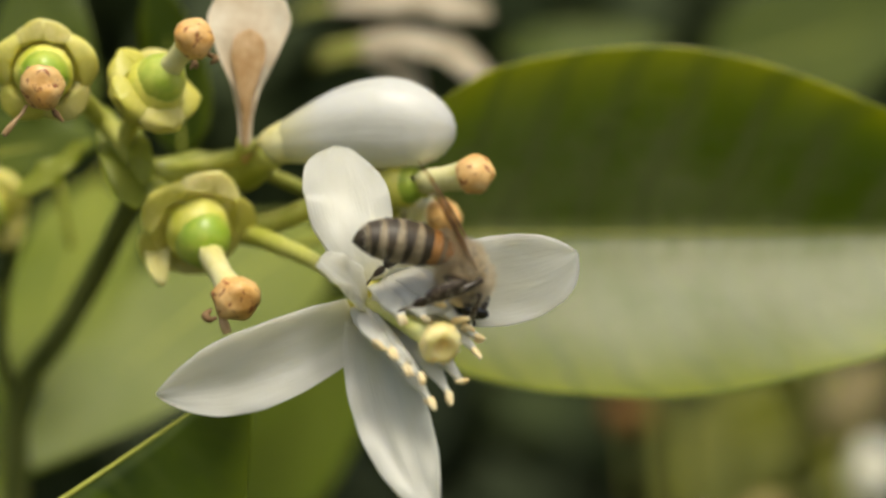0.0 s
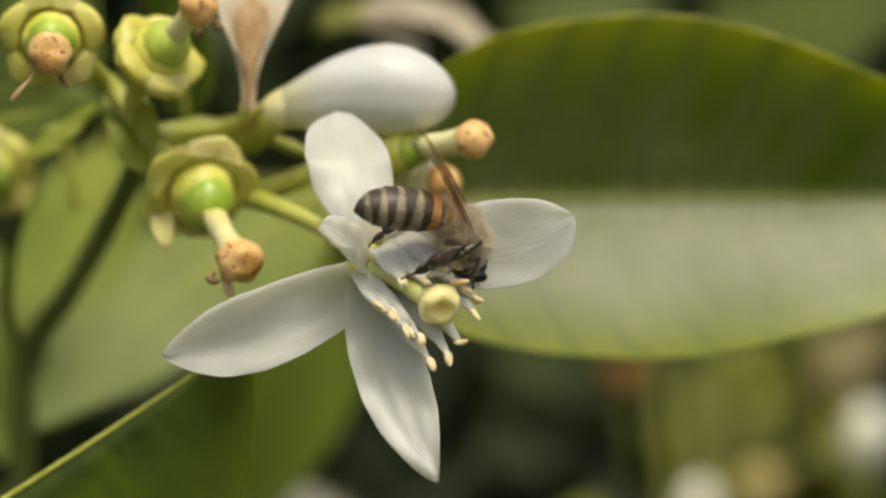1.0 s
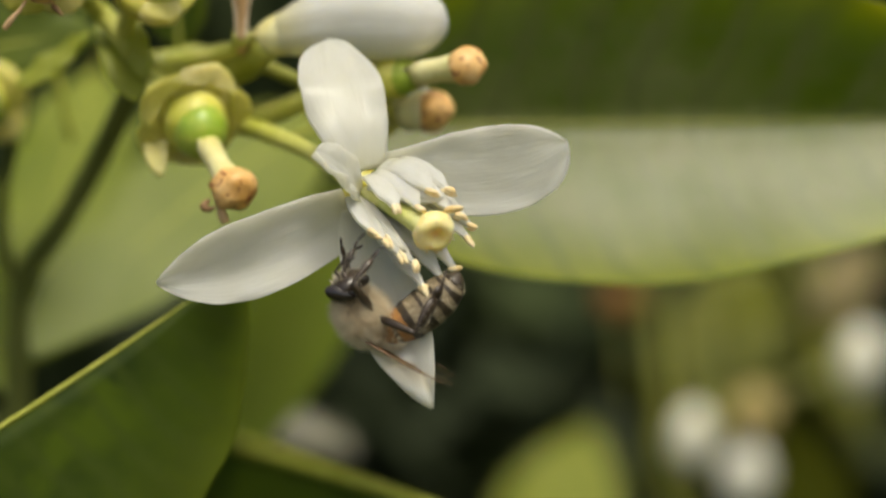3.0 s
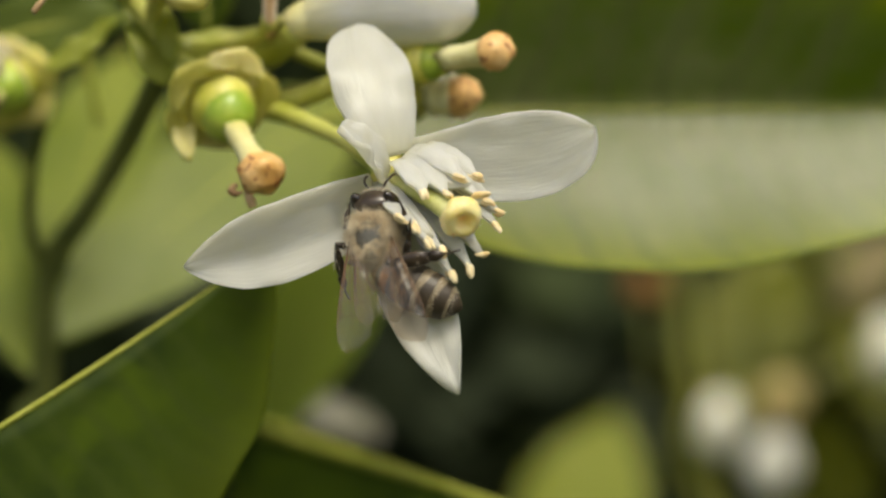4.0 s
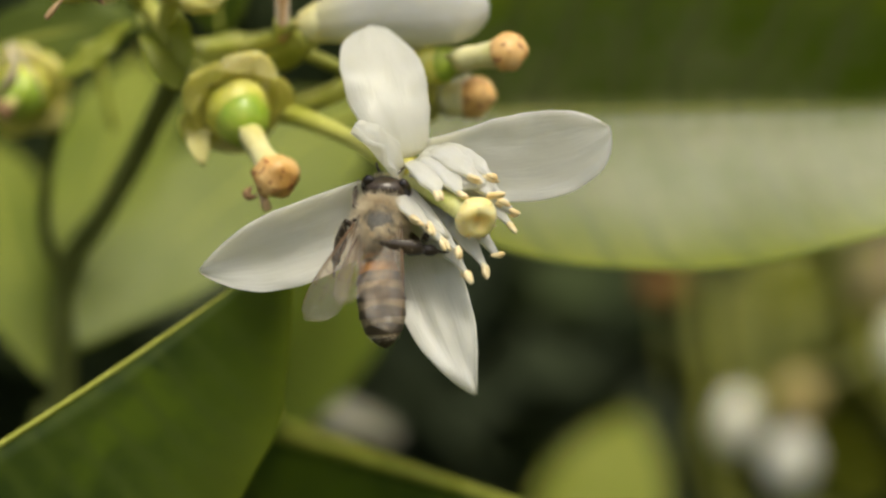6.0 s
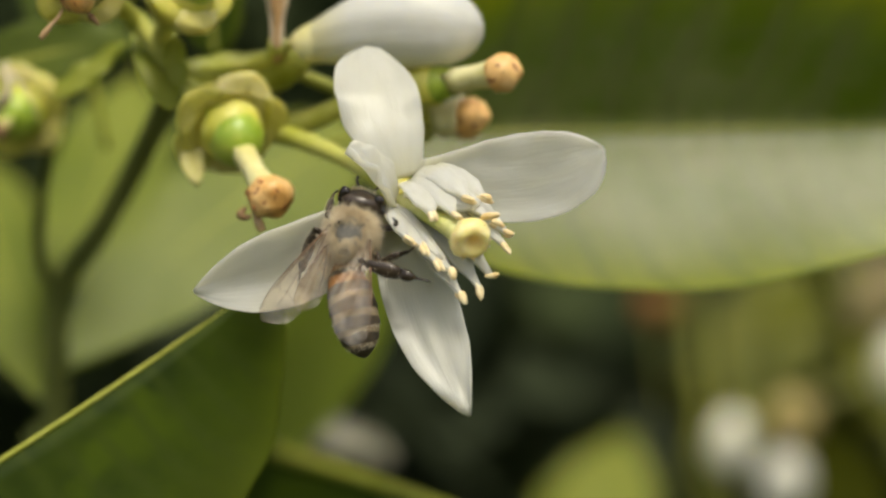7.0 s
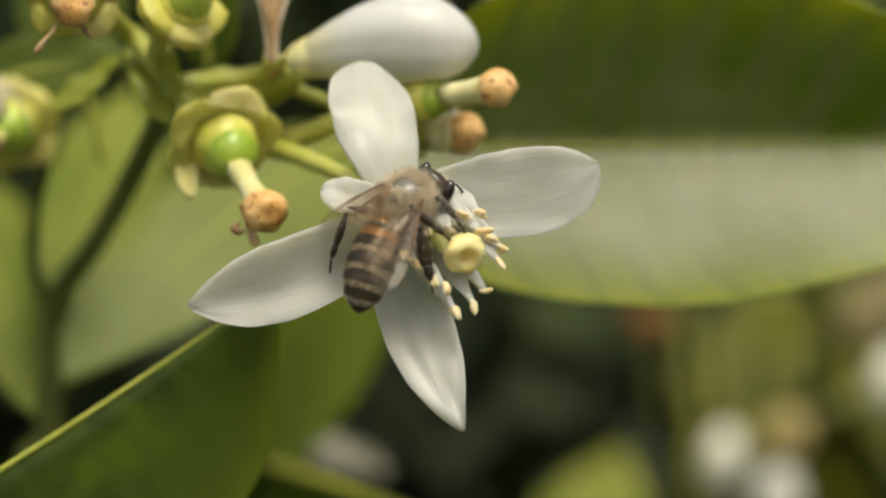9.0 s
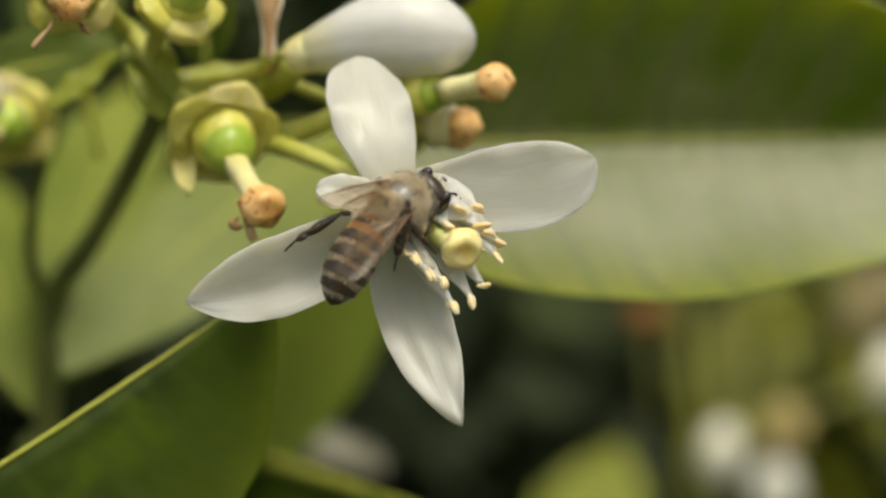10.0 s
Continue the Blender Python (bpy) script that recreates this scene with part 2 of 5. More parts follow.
BAND = mat("abdomen_band", (0.17, 0.13, 0.075), (0.31, 0.245, 0.155), 0.5, 900, 6000, 0.7)
FUZZ = mat("hair_tan", (0.70, 0.60, 0.43), (0.91, 0.84, 0.69), 0.6, 900, 5000, 0.0, glow=0.5)
FUZZ_SKIN = mat("thorax_skin", (0.16, 0.147, 0.125), (0.29, 0.267, 0.23), 0.36, 900, 5000, 0.5, coat=0.3)
EYE_DARK = mat("compound_eye", (0.010, 0.006, 0.004), (0.022, 0.014, 0.010), 0.14, 900, 9000, 0.15, coat=0.4)
def wing_mat(name, tint):
    """Thin clear membrane: tinted, with a crinkled gloss."""
    m = bpy.data.materials.new(name)
    m.use_nodes = True
    n, l = m.node_tree.nodes, m.node_tree.links
    out = n["Material Output"]
    co, nz = n.new("ShaderNodeTexCoord"), n.new("ShaderNodeTexNoise")
    mp = n.new("ShaderNodeMapping")
    mp.inputs["Scale"].default_value = (9.0, 6.0, 1)
    l.new(co.outputs["UV"], mp.inputs[0])
    l.new(mp.outputs[0], nz.inputs["Vector"])
    nz.inputs["Scale"].default_value, nz.inputs["Detail"].default_value = 1.0, 2
    bp = n.new("ShaderNodeBump")
    bp.inputs["Strength"].default_value, bp.inputs["Distance"].default_value = 0.6, 0.0004
    l.new(nz.outputs[0], bp.inputs["Height"])
    film, skin, shine = n.new("ShaderNodeBsdfTransparent"), n.new("ShaderNodeBsdfTranslucent"), n.new("ShaderNodeBsdfGlossy")
    dif = n.new("ShaderNodeBsdfDiffuse")
    film.inputs[0].default_value = (0.95, 0.905, 0.83, 1)
    for q in (skin, dif):
        q.inputs[0].default_value = (*tint, 1)
    shine.inputs["Roughness"].default_value = 0.27
    l.new(bp.outputs[0], shine.inputs["Normal"])
    half, body, last = [n.new("ShaderNodeMixShader") for _ in range(3)]
    half.inputs[0].default_value, body.inputs[0].default_value, last.inputs[0].default_value = 0.5, 0.03, 0.045
    for mix, a, b in ((half, skin, dif), (body, film, half), (last, body, shine)):
        l.new(a.outputs[0], mix.inputs[1])
        l.new(b.outputs[0], mix.inputs[2])
    l.new(last.outputs[0], out.inputs[0])
    return m


WING = wing_mat("wing_membrane", (0.60, 0.48, 0.34))
VEIN = mat("wing_vein", (0.10, 0.05, 0.02), (0.20, 0.11, 0.05), 0.4, 900, 4000, 0.2)


# ---- mesh helpers (millimetres; the plan's zero lies in the middle of the flower, 1.3 m above the ground) ----
MM, LIFT = 0.001, Vector((0, 0, 1.3))


def vec(p):
    return np.array(p, float)


def unit(p):
    p = vec(p)
    return p / max(np.linalg.norm(p), 1e-9)


def bez(pts, n):
    """n + 1 points of a smooth curve through the control points (Bezier of their degree)."""
    pts = [vec(p) for p in pts]
    out = []
    for t in np.linspace(0, 1, n + 1):
        q = pts
        while len(q) > 1:
            q = [a * (1 - t) + b * t for a, b in zip(q, q[1:])]
        out.append(q[0])
    return out


def spline(pts, n):
    """Points of a Catmull-Rom curve through all the points, n to a span."""
    pts = [vec(p) for p in pts]
    ext = [2 * pts[0] - pts[1]] + pts + [2 * pts[-1] - pts[-2]]
    out = []
    for i in range(1, len(ext) - 2):
        a, b, c, d = ext[i - 1:i + 3]
        for t in np.linspace(0, 1, n, endpoint=False):
            out.append(0.5 * (2 * b + (c - a) * t + (2 * a - 5 * b + 4 * c - d) * t * t + (3 * b - a - 3 * c + d) * t ** 3))
    return out + [pts[-1]]


def across(d, hint=(0.13, 0.2, 0.97)):
    d = unit(d)
    s = np.cross(d, vec(hint))
    if np.linalg.norm(s) < 1e-3:
        s = np.cross(d, (1, 0, 0))
    s = unit(s)
    return s, np.cross(s, d)


class Shape:
    """Vertices and faces of one mesh, in millimetres."""

    def __init__(self):
        self.v, self.f, self.m, self.uv = [], [], [], {}

    def rings(self, rows, closed=True, caps=True, m=0):
        base, k = len(self.v), len(rows[0])
        for r in rows:
            self.v += [tuple(p) for p in r]
        for i in range(len(rows) - 1):
            for j in range(k if closed else k - 1):
                a, b = base + i * k + j, base + i * k + (j + 1) % k
                self.f.append((a, b, b + k, a + k))
                self.m.append(m)
        if caps and closed:
            self.f += [tuple(base + j for j in reversed(range(k))), tuple(base + (len(rows) - 1) * k + j for j in range(k))]
            self.m += [m, m]
        return self

    def tube(self, path, radii, k=10, m=0, flat=1.0, hint=(0.13, 0.2, 0.97), wobble=0.0):
        path = [vec(p) for p in path]
        if np.isscalar(radii):
            radii = [radii, radii]
        rr = np.interp(np.linspace(0, 1, len(path)), np.linspace(0, 1, len(radii)), radii)
        rows = []
        s = None
        for i, p in enumerate(path):
            d = unit(path[min(i + 1, len(path) - 1)] - path[max(i - 1, 0)])
            if s is None:
                s, n = across(d, hint)
            else:
                s = unit(s - d * np.dot(s, d))
                n = np.cross(d, s)
            w = 1 + wobble * noise.noise(Vector(p) * 0.9)
            rows.append([p + w * rr[i] * (math.cos(a) * s + flat * math.sin(a) * n) for a in np.linspace(0, 2 * math.pi, k, endpoint=False)])
        return self.rings(rows, m=m)

    def blob(self, c, r, d=(0, 0, 1), k=14, n=9, rough=0.0, scale=0.8, hint=(0.13, 0.2, 0.97), m=0, power=1.0):
        """An ellipsoid with radii r = (across, across, along d), made uneven by rough."""
        c, d = vec(c), unit(d)
        s, t = across(d, hint)
        rows = []
        for u in np.linspace(0.02, math.pi - 0.02, n + 1):
            row = []
            for a in np.linspace(0, 2 * math.pi, k, endpoint=False):
                su = math.sin(u) ** power
                q = su * math.cos(a) * r[0] * s + su * math.sin(a) * r[1] * t - math.cos(u) * r[2] * d
                if rough:
                    q = q * (1 + rough * noise.noise(Vector(q) * scale + Vector(c)))
                row.append(c + q)
            rows.append(row)
        return self.rings(rows, m=m)

    def sheet(self, centre, side_a, side_b, wa, wb, prof, thick, cup=0.0, ridge=0.0, ridges=5, veins=0.0, nv=6, ruffle=0.0, roll=0.0, seed=0, m=0, lump=0.0, edge=0.25):
        """A solid blade round a centre line: half-blades along side_a and side_b (unit vectors), as wide as wa, wb times prof(u).
        prof: one form, or one for each half; edge: the margin's share of the thickness."""
        pa, pb = prof if isinstance(prof, tuple) else (prof, prof)
        base = len(self.v)
        sa, sb = unit(side_a), unit(side_b)
        n = len(centre) - 1
        top, bottom = [], []
        for i, c in enumerate(centre):
            u = i / n
            d = unit(centre[min(i + 1, n)] - centre[max(i - 1, 0)])
            a, b = unit(sa - d * np.dot(sa, d)), unit(sb - d * np.dot(sb, d))
            up = unit(np.cross(d, unit(a - b)))
            if roll:
                ang = roll * u
                a, b = [x * math.cos(ang) + np.cross(d, x) * math.sin(ang) for x in (a, b)]
                up = up * math.cos(ang) + np.cross(d, up) * math.sin(ang)
            rt, rb = [], []
            for j in range(-nv, nv + 1):
                v = math.sin(abs(j) / nv * math.pi / 2)
                sv = v if j > 0 else -v
                e, ww, w = (a, wa, pa(u)) if j < 0 else (b, wb, pb(u))
                h = (cup[0 if j < 0 else 1] if isinstance(cup, tuple) else cup) * max(wa, wb) * w * v * v + ridge * math.cos(sv * math.pi * ridges) * (1 - v * v) * min(1, 4 * u, 5 * (1 - u))
                if veins:
                    h += veins * (math.cos((u * 16 - v * 2.6) * 2 * math.pi) ** 6) * (1 - v) * min(1, 6 * v)
                if ruffle:
                    h += ruffle * min(1, 3 * u) * v * v * noise.noise(Vector((u * 5 + seed * 7.3, (3 if j < 0 else 0) + v, seed)))
                if lump:
                    h += lump * noise.noise(Vector((u * 4.2 + seed * 3.1, sv * 1.9, seed * 1.7))) * min(1, 5 * u)
                p = c + e * ww * w * v + up * h
                t = thick * (edge + (1 - edge) * math.sqrt(max(0.0, 1 - v ** 4))) * min(1, 0.3 + 6 * w)
                rt.append(p + up * t / 2)
                rb.append(p - up * t / 2)
            top.append(rt)
            bottom.append(rb)
        rows = [t + b[::-1] for t, b in zip(top, bottom)]
        k = 2 * nv + 1
        for i in range(n + 1):
            for j in range(k):
                self.uv[base + i * 2 * k + j] = self.uv[base + i * 2 * k + 2 * k - 1 - j] = (i / n, j / (k - 1))
        return self.rings(rows, m=m)


def link_mesh(name, shape, mats, origin, parent=None, label="", smooth=True, scale=MM):
    me = bpy.data.meshes.new(name)
    o = vec(origin)
    me.from_pydata([tuple((vec(p) - o) * scale) for p in shape.v], [], shape.f)
    for q in (mats if isinstance(mats, (list, tuple)) else [mats]):
        me.materials.append(q)
    me.polygons.foreach_set("material_index", shape.m)
    me.polygons.foreach_set("use_smooth", [smooth] * len(shape.f))
    if shape.uv:
        layer = me.uv_layers.new(name="along")
        for lp in me.loops:
            layer.data[lp.index].uv = shape.uv.get(lp.vertex_index, (0.5, 0.5))
    me.update()
    ob = new(name, me)
    if parent:
        ob.parent = parent
    if label:
        ob["label"] = label
    return ob


ORIGIN = {}


def thing(name, origin, label, category, group="", kind=""):
    """An Empty at the base of a thing; its parts are given in the plan's millimetres."""
    ob = new(name)
    ob.empty_display_size = 0.002
    ob.location = Vector(vec(origin) * MM) + LIFT
    ORIGIN[ob.name] = vec(origin)
    return tagged(ob, label, category, group, kind)


def part(name, shape, mats, parent, label="", pivot=None):
    """One mesh under a thing or a part; pivot: the plan's place of its own origin."""
    po = ORIGIN[parent.name]
    at = po if pivot is None else vec(pivot)
    ob = link_mesh(name, shape, mats, at, parent, label)
    ob.location = Vector((at - po) * MM)
    ORIGIN[ob.name] = at
    return ob


def lump(name, shape, mats, origin, label, category, group="", kind=""):
    """A thing that is one mesh."""
    ob = link_mesh(name, shape, mats, origin)
    ob.location = Vector(vec(origin) * MM) + LIFT
    return tagged(ob, label, category, group, kind)


def smooth_table(us, ws):
    us, ws = vec(us), vec(ws)
    fine = np.linspace(0, 1, 201)
    w = np.interp(fine, us, ws)
    for _ in range(3):
        w[1:-1] = np.convolve(w, np.ones(9) / 9, "same")[1:-1] * ((fine[1:-1] > 0.03) & (fine[1:-1] < 0.97)) + w[1:-1] * ((fine[1:-1] <= 0.03) | (fine[1:-1] >= 0.97))
    return lambda u: float(np.interp(u, fine, w))


PETAL_FORM = smooth_table([0, .12, .3, .5, .68, .82, .92, .97, 1], [.50, .66, .90, 1, .97, .80, .52, .30, .03])
ROUND_FORM = smooth_table([0, .12, .3, .5, .7, .85, .94, .98, 1], [.55, .66, .86, 1, 1, .84, .58, .34, .04])
TAPER_FORM = smooth_table([0, .15, .35, .55, .72, .86, .95, 1], [.60, .84, .97, 1, .86, .55, .26, .04])
LEAF_FORM = smooth_table([0, .06, .18, .35, .55, .75, .9, 1], [.10, .45, .84, 1, .95, .70, .34, .02])
WING_UP = smooth_table([0, .15, .35, .55, .72, .86, .95, 1], [.36, .66, .94, 1, .92, .72, .42, .05])
WING_LOW = smooth_table([0, .15, .35, .55, .72, .86, .95, 1], [.45, .66, .88, 1, 1, .82, .50, .05])
CURL_FORM = smooth_table([0, .12, .3, .5, .7, .85, .95, 1], [.40, .62, .90, 1, .96, .80, .50, .10])
FILAMENT_FORM = smooth_table([0, .2, .45, .65, .78, .88, 1], [1, 1, 1, .92, .68, .38, .18])
BROAD_UP = smooth_table([0, .06, .12, .18, .28, .38, .445, .51, .575, .62, .75, .9, 1], [.12, .48, .70, .87, .96, 1, .985, .91, .80, .70, .46, .18, .02])
BROAD_LOW = smooth_table([0, .06, .137, .25, .38, .477, .62, .75, .9, 1], [.12, .55, .84, .96, 1, .96, .79, .58, .26, .02])
SEPAL_FORM = smooth_table([0, .3, .6, .85, 1], [.95, 1, .95, .62, .12])
LOBE_FORM = smooth_table([0, .3, .55, .75, .88, .96, 1], [.92, 1, 1, .90, .70, .42, .10])
SPOON_FORM = smooth_table([0, .2, .4, .6, .8, .95, 1], [.15, .18, .34, .70, 1, .78, .12])


# ---- setting ----
# Out of view; its dark green tint only sets the light reflected upward.
g = Shape()
g.rings([[(x, y, -1300) for x in np.linspace(-60000, 60000, 13)] for y in np.linspace(-60000, 60000, 13)], closed=False, caps=False)
ground = lump("ground", g, SOIL, (0, 0, -1300), "unseen orchard soil, tinted dark green for the light it throws up", "ground", kind="structure")

# Plain curved shell; its dark colour stands for shaded depth behind the leaves.
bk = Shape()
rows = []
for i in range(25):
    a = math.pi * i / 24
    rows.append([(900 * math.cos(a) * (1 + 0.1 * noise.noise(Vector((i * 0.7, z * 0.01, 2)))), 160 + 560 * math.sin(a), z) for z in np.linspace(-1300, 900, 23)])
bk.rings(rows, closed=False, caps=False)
lump("backdrop", bk, BACKDROP_SHADE, (0, 600, -1300), "curved shell coloured dark for the shaded depth of the foliage", "backdrop", kind="structure")


def small_leaf(s, c, d, side, length, width, fold=0.25):
    """One leaf of a mass: a folded blade of eight faces."""
    c, d = vec(c), unit(d)
    side = unit(vec(side) - d * np.dot(side, d))
    up = np.cross(d, side)
    base = len(s.v)
    for u, w in ((0, .05), (.25, .85), (.5, 1), (.78, .66), (1, .03)):
        p = c + d * length * (u - 0.5) - up * length * 0.15 * (u - 0.4) ** 2
        s.v += [tuple(p - side * width * w / 2 + up * fold * width * w), tuple(p), tuple(p + side * width * w / 2 + up * fold * width * w)]
    for i in range(4):
        for j in range(2):
            a = base + i * 3 + j
            s.f.append((a, a + 1, a + 4, a + 3))
            s.m.append(0)


def leaf_mass(name, count, box, size, material, label, seed):
    rng = random.Random(seed)
    s = Shape()
    for _ in range(count):
        c = [rng.uniform(*b) for b in box]
        d = (rng.uniform(-1, 1), rng.uniform(-1, 0.6), rng.uniform(-0.9, 0.3))
        side = (rng.uniform(-1, 1), rng.uniform(-1, 1), rng.uniform(-0.3, 0.3))
        k = rng.uniform(0.6, 1.15) * size
        small_leaf(s, c, d, side, k, k * 0.42, rng.uniform(0.05, 0.3))
    mid = [(b[0] + b[1]) / 2 for b in box]
    return lump(name, s, material, mid, label, "foliage", kind="stuff")


leaf_mass("orange_tree_foliage", 1000, ((-230, 230), (270, 460), (-170, 95)), 75, LEAF_DARK, "dark orange tree leaves, deep shade put into their colour", 3)
leaf_mass("orange_tree_inner_leaves", 55, ((-75, 95), (236, 280), (-85, -14)), 46, LEAF_DEEP, "dull green orange tree leaves, half shade put into their colour", 9)
# Unseen leaves added overhead to keep the sun off the background.
leaf_mass("added_shade_canopy", 380, ((-380, 380), (290, 600), (90, 260)), 80, LEAF_DARK, "unseen dark orange tree leaves added overhead for shade", 5)
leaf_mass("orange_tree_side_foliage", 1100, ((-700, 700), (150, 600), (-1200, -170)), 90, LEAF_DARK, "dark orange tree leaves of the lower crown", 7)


# ---- leaves ----
def leaf(base, ctrl, tip, side_a, side_b, wa, wb, material, label, rib=0.5, cup=0.06, seed=0, group="", name="citrus_leaf", form=LEAF_FORM, n=44, nv=9, thick=0.35, veins=0.10, ruffle=0.9, margin=0.0):
    t = thing(name, base, label, "leaf", group)
    line = bez([base, *(ctrl if isinstance(ctrl[0], (tuple, list)) else [ctrl]), tip], n)
    s = Shape().sheet(line, side_a, side_b, wa, wb, form, thick, cup=cup, veins=veins, ruffle=ruffle, nv=nv, seed=seed)
    part("blade", s, material, t)
    if rib:
        part("midrib", Shape().tube(line, [rib, rib * 0.8, rib * 0.3], 8), RIB, t, "pale yellow-green midrib")
    if margin:
        k = 2 * (2 * nv + 1)
        part("margin", Shape().tube([s.v[i * k + 2 * nv] for i in range(2, n - 1)], [margin * 0.6, margin, margin * 0.6], 8), LEAF_SUN_TONE, t, "thin pale leaf edge")
    if rib < 0.25:
        return t
    back = unit(line[0] - line[2])
    part("petiole", Shape().tube(bez([line[0] - back * 0.4, line[0] + back * 3.0, line[0] + back * 6.0 + vec((0, 1.5, -1.5))], 6), [max(rib, 0.25), max(rib, 0.25) * 1.15], 8), RIB, t, "short leaf stalk")
    return t


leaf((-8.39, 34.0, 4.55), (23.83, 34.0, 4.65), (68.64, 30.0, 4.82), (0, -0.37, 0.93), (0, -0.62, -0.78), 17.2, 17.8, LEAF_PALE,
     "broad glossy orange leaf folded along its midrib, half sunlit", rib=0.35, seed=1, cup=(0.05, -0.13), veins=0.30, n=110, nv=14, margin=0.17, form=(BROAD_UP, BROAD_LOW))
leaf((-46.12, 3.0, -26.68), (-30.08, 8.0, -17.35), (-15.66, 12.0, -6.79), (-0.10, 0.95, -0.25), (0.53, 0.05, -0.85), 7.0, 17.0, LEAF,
     "dark green orange leaf, sun painted into its yellow-green edge and blotches", rib=0.30, seed=2, n=60, nv=14)
leaf((-10.12, 98.0, -1.29), (-16.00, 95.0, -18.13), (-25.01, 92.0, -33.38), (0.88, 0.15, 0.25), (-0.88, -0.1, -0.25), 6.2, 6.6, LEAF_FRESH,
     "fresh green orange leaf in half shade", rib=0.12, seed=3)
leaf((-29.47, 112.0, -30.31), [(-17.17, 62.0, -28.63), (-5.84, 26.0, -26.83)], (20.12, 22.0, -35.46), (0.05, 0.95, -0.20), (-0.30, 0.0, -0.90), 4.0, 12.0, LEAF,
     "dark orange leaf with a pale midrib", rib=0.85, seed=4)
leaf((-12.19, 86.0, 6.98), (-26.9, 70.0, -1.72), (-41.34, 52.0, -18.44), (-0.55, 0.45, 0.65), (0.55, -0.45, -0.65), 8.2, 8.2, LEAF_SUN_TONE,
     "pale green orange leaf, sunlight put into its colour", rib=0.3, seed=5, group="sunlit leaves")
leaf((-39.26, 98.0, 12.19), (-39.31, 78.0, 1.28), (-42.35, 58.0, -11.82), (-0.93, 0.25, 0.25), (0.93, -0.25, -0.25), 6.6, 6.6, LEAF_SUN_TONE,
     "pale green orange leaf, sunlight put into its colour", rib=0.3, seed=6, group="sunlit leaves")
leaf((-58.59, 98.0, 4.0), (-51.52, 78.0, -7.26), (-43.77, 58.0, -21.43), (-0.93, 0.25, 0.25), (0.93, -0.25, -0.25), 6.6, 6.6, LEAF_SUN_TONE,
     "pale green orange leaf, sunlight put into its colour", rib=0.3, seed=7, group="sunlit leaves")
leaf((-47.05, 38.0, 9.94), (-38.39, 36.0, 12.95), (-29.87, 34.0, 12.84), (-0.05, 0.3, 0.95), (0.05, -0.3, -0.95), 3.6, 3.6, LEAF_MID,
     "mid-green orange leaf, half shade put into its colour", rib=0.3, seed=8)
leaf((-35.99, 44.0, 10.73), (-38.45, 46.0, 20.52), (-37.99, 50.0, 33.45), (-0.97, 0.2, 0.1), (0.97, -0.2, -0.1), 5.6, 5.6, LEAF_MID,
     "mid-green upright orange leaf, half shade put into its colour", rib=0.3, seed=9)
leaf((-23.42, 36.0, 11.66), (-23.42, 36.0, 18.63), (-26.52, 36.0, 28.95), (-0.97, 0.2, 0.1), (0.97, -0.2, -0.1), 3.2, 3.2, LEAF,
     "dark green upright orange leaf in shade", rib=0.3, seed=19)
leaf((-24.90, 15.0, 6.24), (-26.91, 17.5, 10.59), (-28.42, 21.0, 15.09), (-0.97, 0.0, 0.2), (0.97, 0.05, -0.2), 1.7, 1.9, LEAF_YOUNG,
     "yellow-green young bract on the flower stem", rib=0.10, seed=10, n=20, nv=6)
leaf((-36.26, 24.0, 7.81), (-33.14, 24.0, 9.74), (-30.06, 25.0, 12.55), (-0.4, 0.5, 0.75), (0.4, -0.5, -0.75), 1.2, 1.3, LEAF_YOUNG,
     "small yellow-green young leaf on the flower stem", rib=0.10, seed=11, n=20, nv=6)
leaf((-24.13, 15.0, 8.10), (-24.85, 15.0, 10.91), (-25.25, 17.0, 13.85), (-0.97, 0.0, 0.2), (0.97, 0.05, -0.2), 1.0, 1.0, LEAF_YOUNG,
     "yellow-green young bract on the flower stem", rib=0.10, seed=12, n=20, nv=6)
# beyond, out of focus
leaf((12.47, 203.0, -64.08), (18.91, 206.0, -53.72), (24.48, 211.0, -40.5), (-0.95, 0.1, 0.1), (0.95, -0.1, -0.1), 9.0, 11.5, LEAF_YOUNG,
     "yellow-green orange leaf, sunlit", rib=0.3, seed=13, group="distant leaves")
leaf((54.69, 225.0, -14.88), (49.4, 220.0, -25.84), (42.36, 215.0, -40.24), (-0.9, 0.2, 0.3), (0.9, -0.2, -0.3), 10.5, 9.0, LEAF_OLIVE,
     "olive-green orange leaf in half shade", rib=0.3, seed=14, group="distant leaves")
leaf((62.72, 235.0, -14.3), (64.84, 230.0, -26.53), (70.66, 225.0, -43.22), (-0.9, 0.2, 0.3), (0.9, -0.2, -0.3), 7.4, 7.4, LEAF_OLIVE,
     "olive-green orange leaf in half shade", rib=0.3, seed=15, group="distant leaves")
leaf((35.22, 150.0, 28.65), (48.84, 148.0, 30.79), (69.72, 145.0, 40.42), (-0.2, 0.3, 0.93), (0.2, -0.3, -0.93), 9.6, 9.6, LEAF_MID,
     "plain green orange leaf, half shade put into its colour", rib=0.3, seed=18, group="distant leaves")
leaf((8.43, 160.0, 31.87), (17.86, 158.0, 34.06), (31.91, 156.0, 33.08), (-0.2, 0.5, 0.8), (0.2, -0.5, -0.8), 3.7, 3.7, LEAF_MID,
     "plain green orange leaf, half shade put into its colour", rib=0.10, seed=20, group="distant leaves")


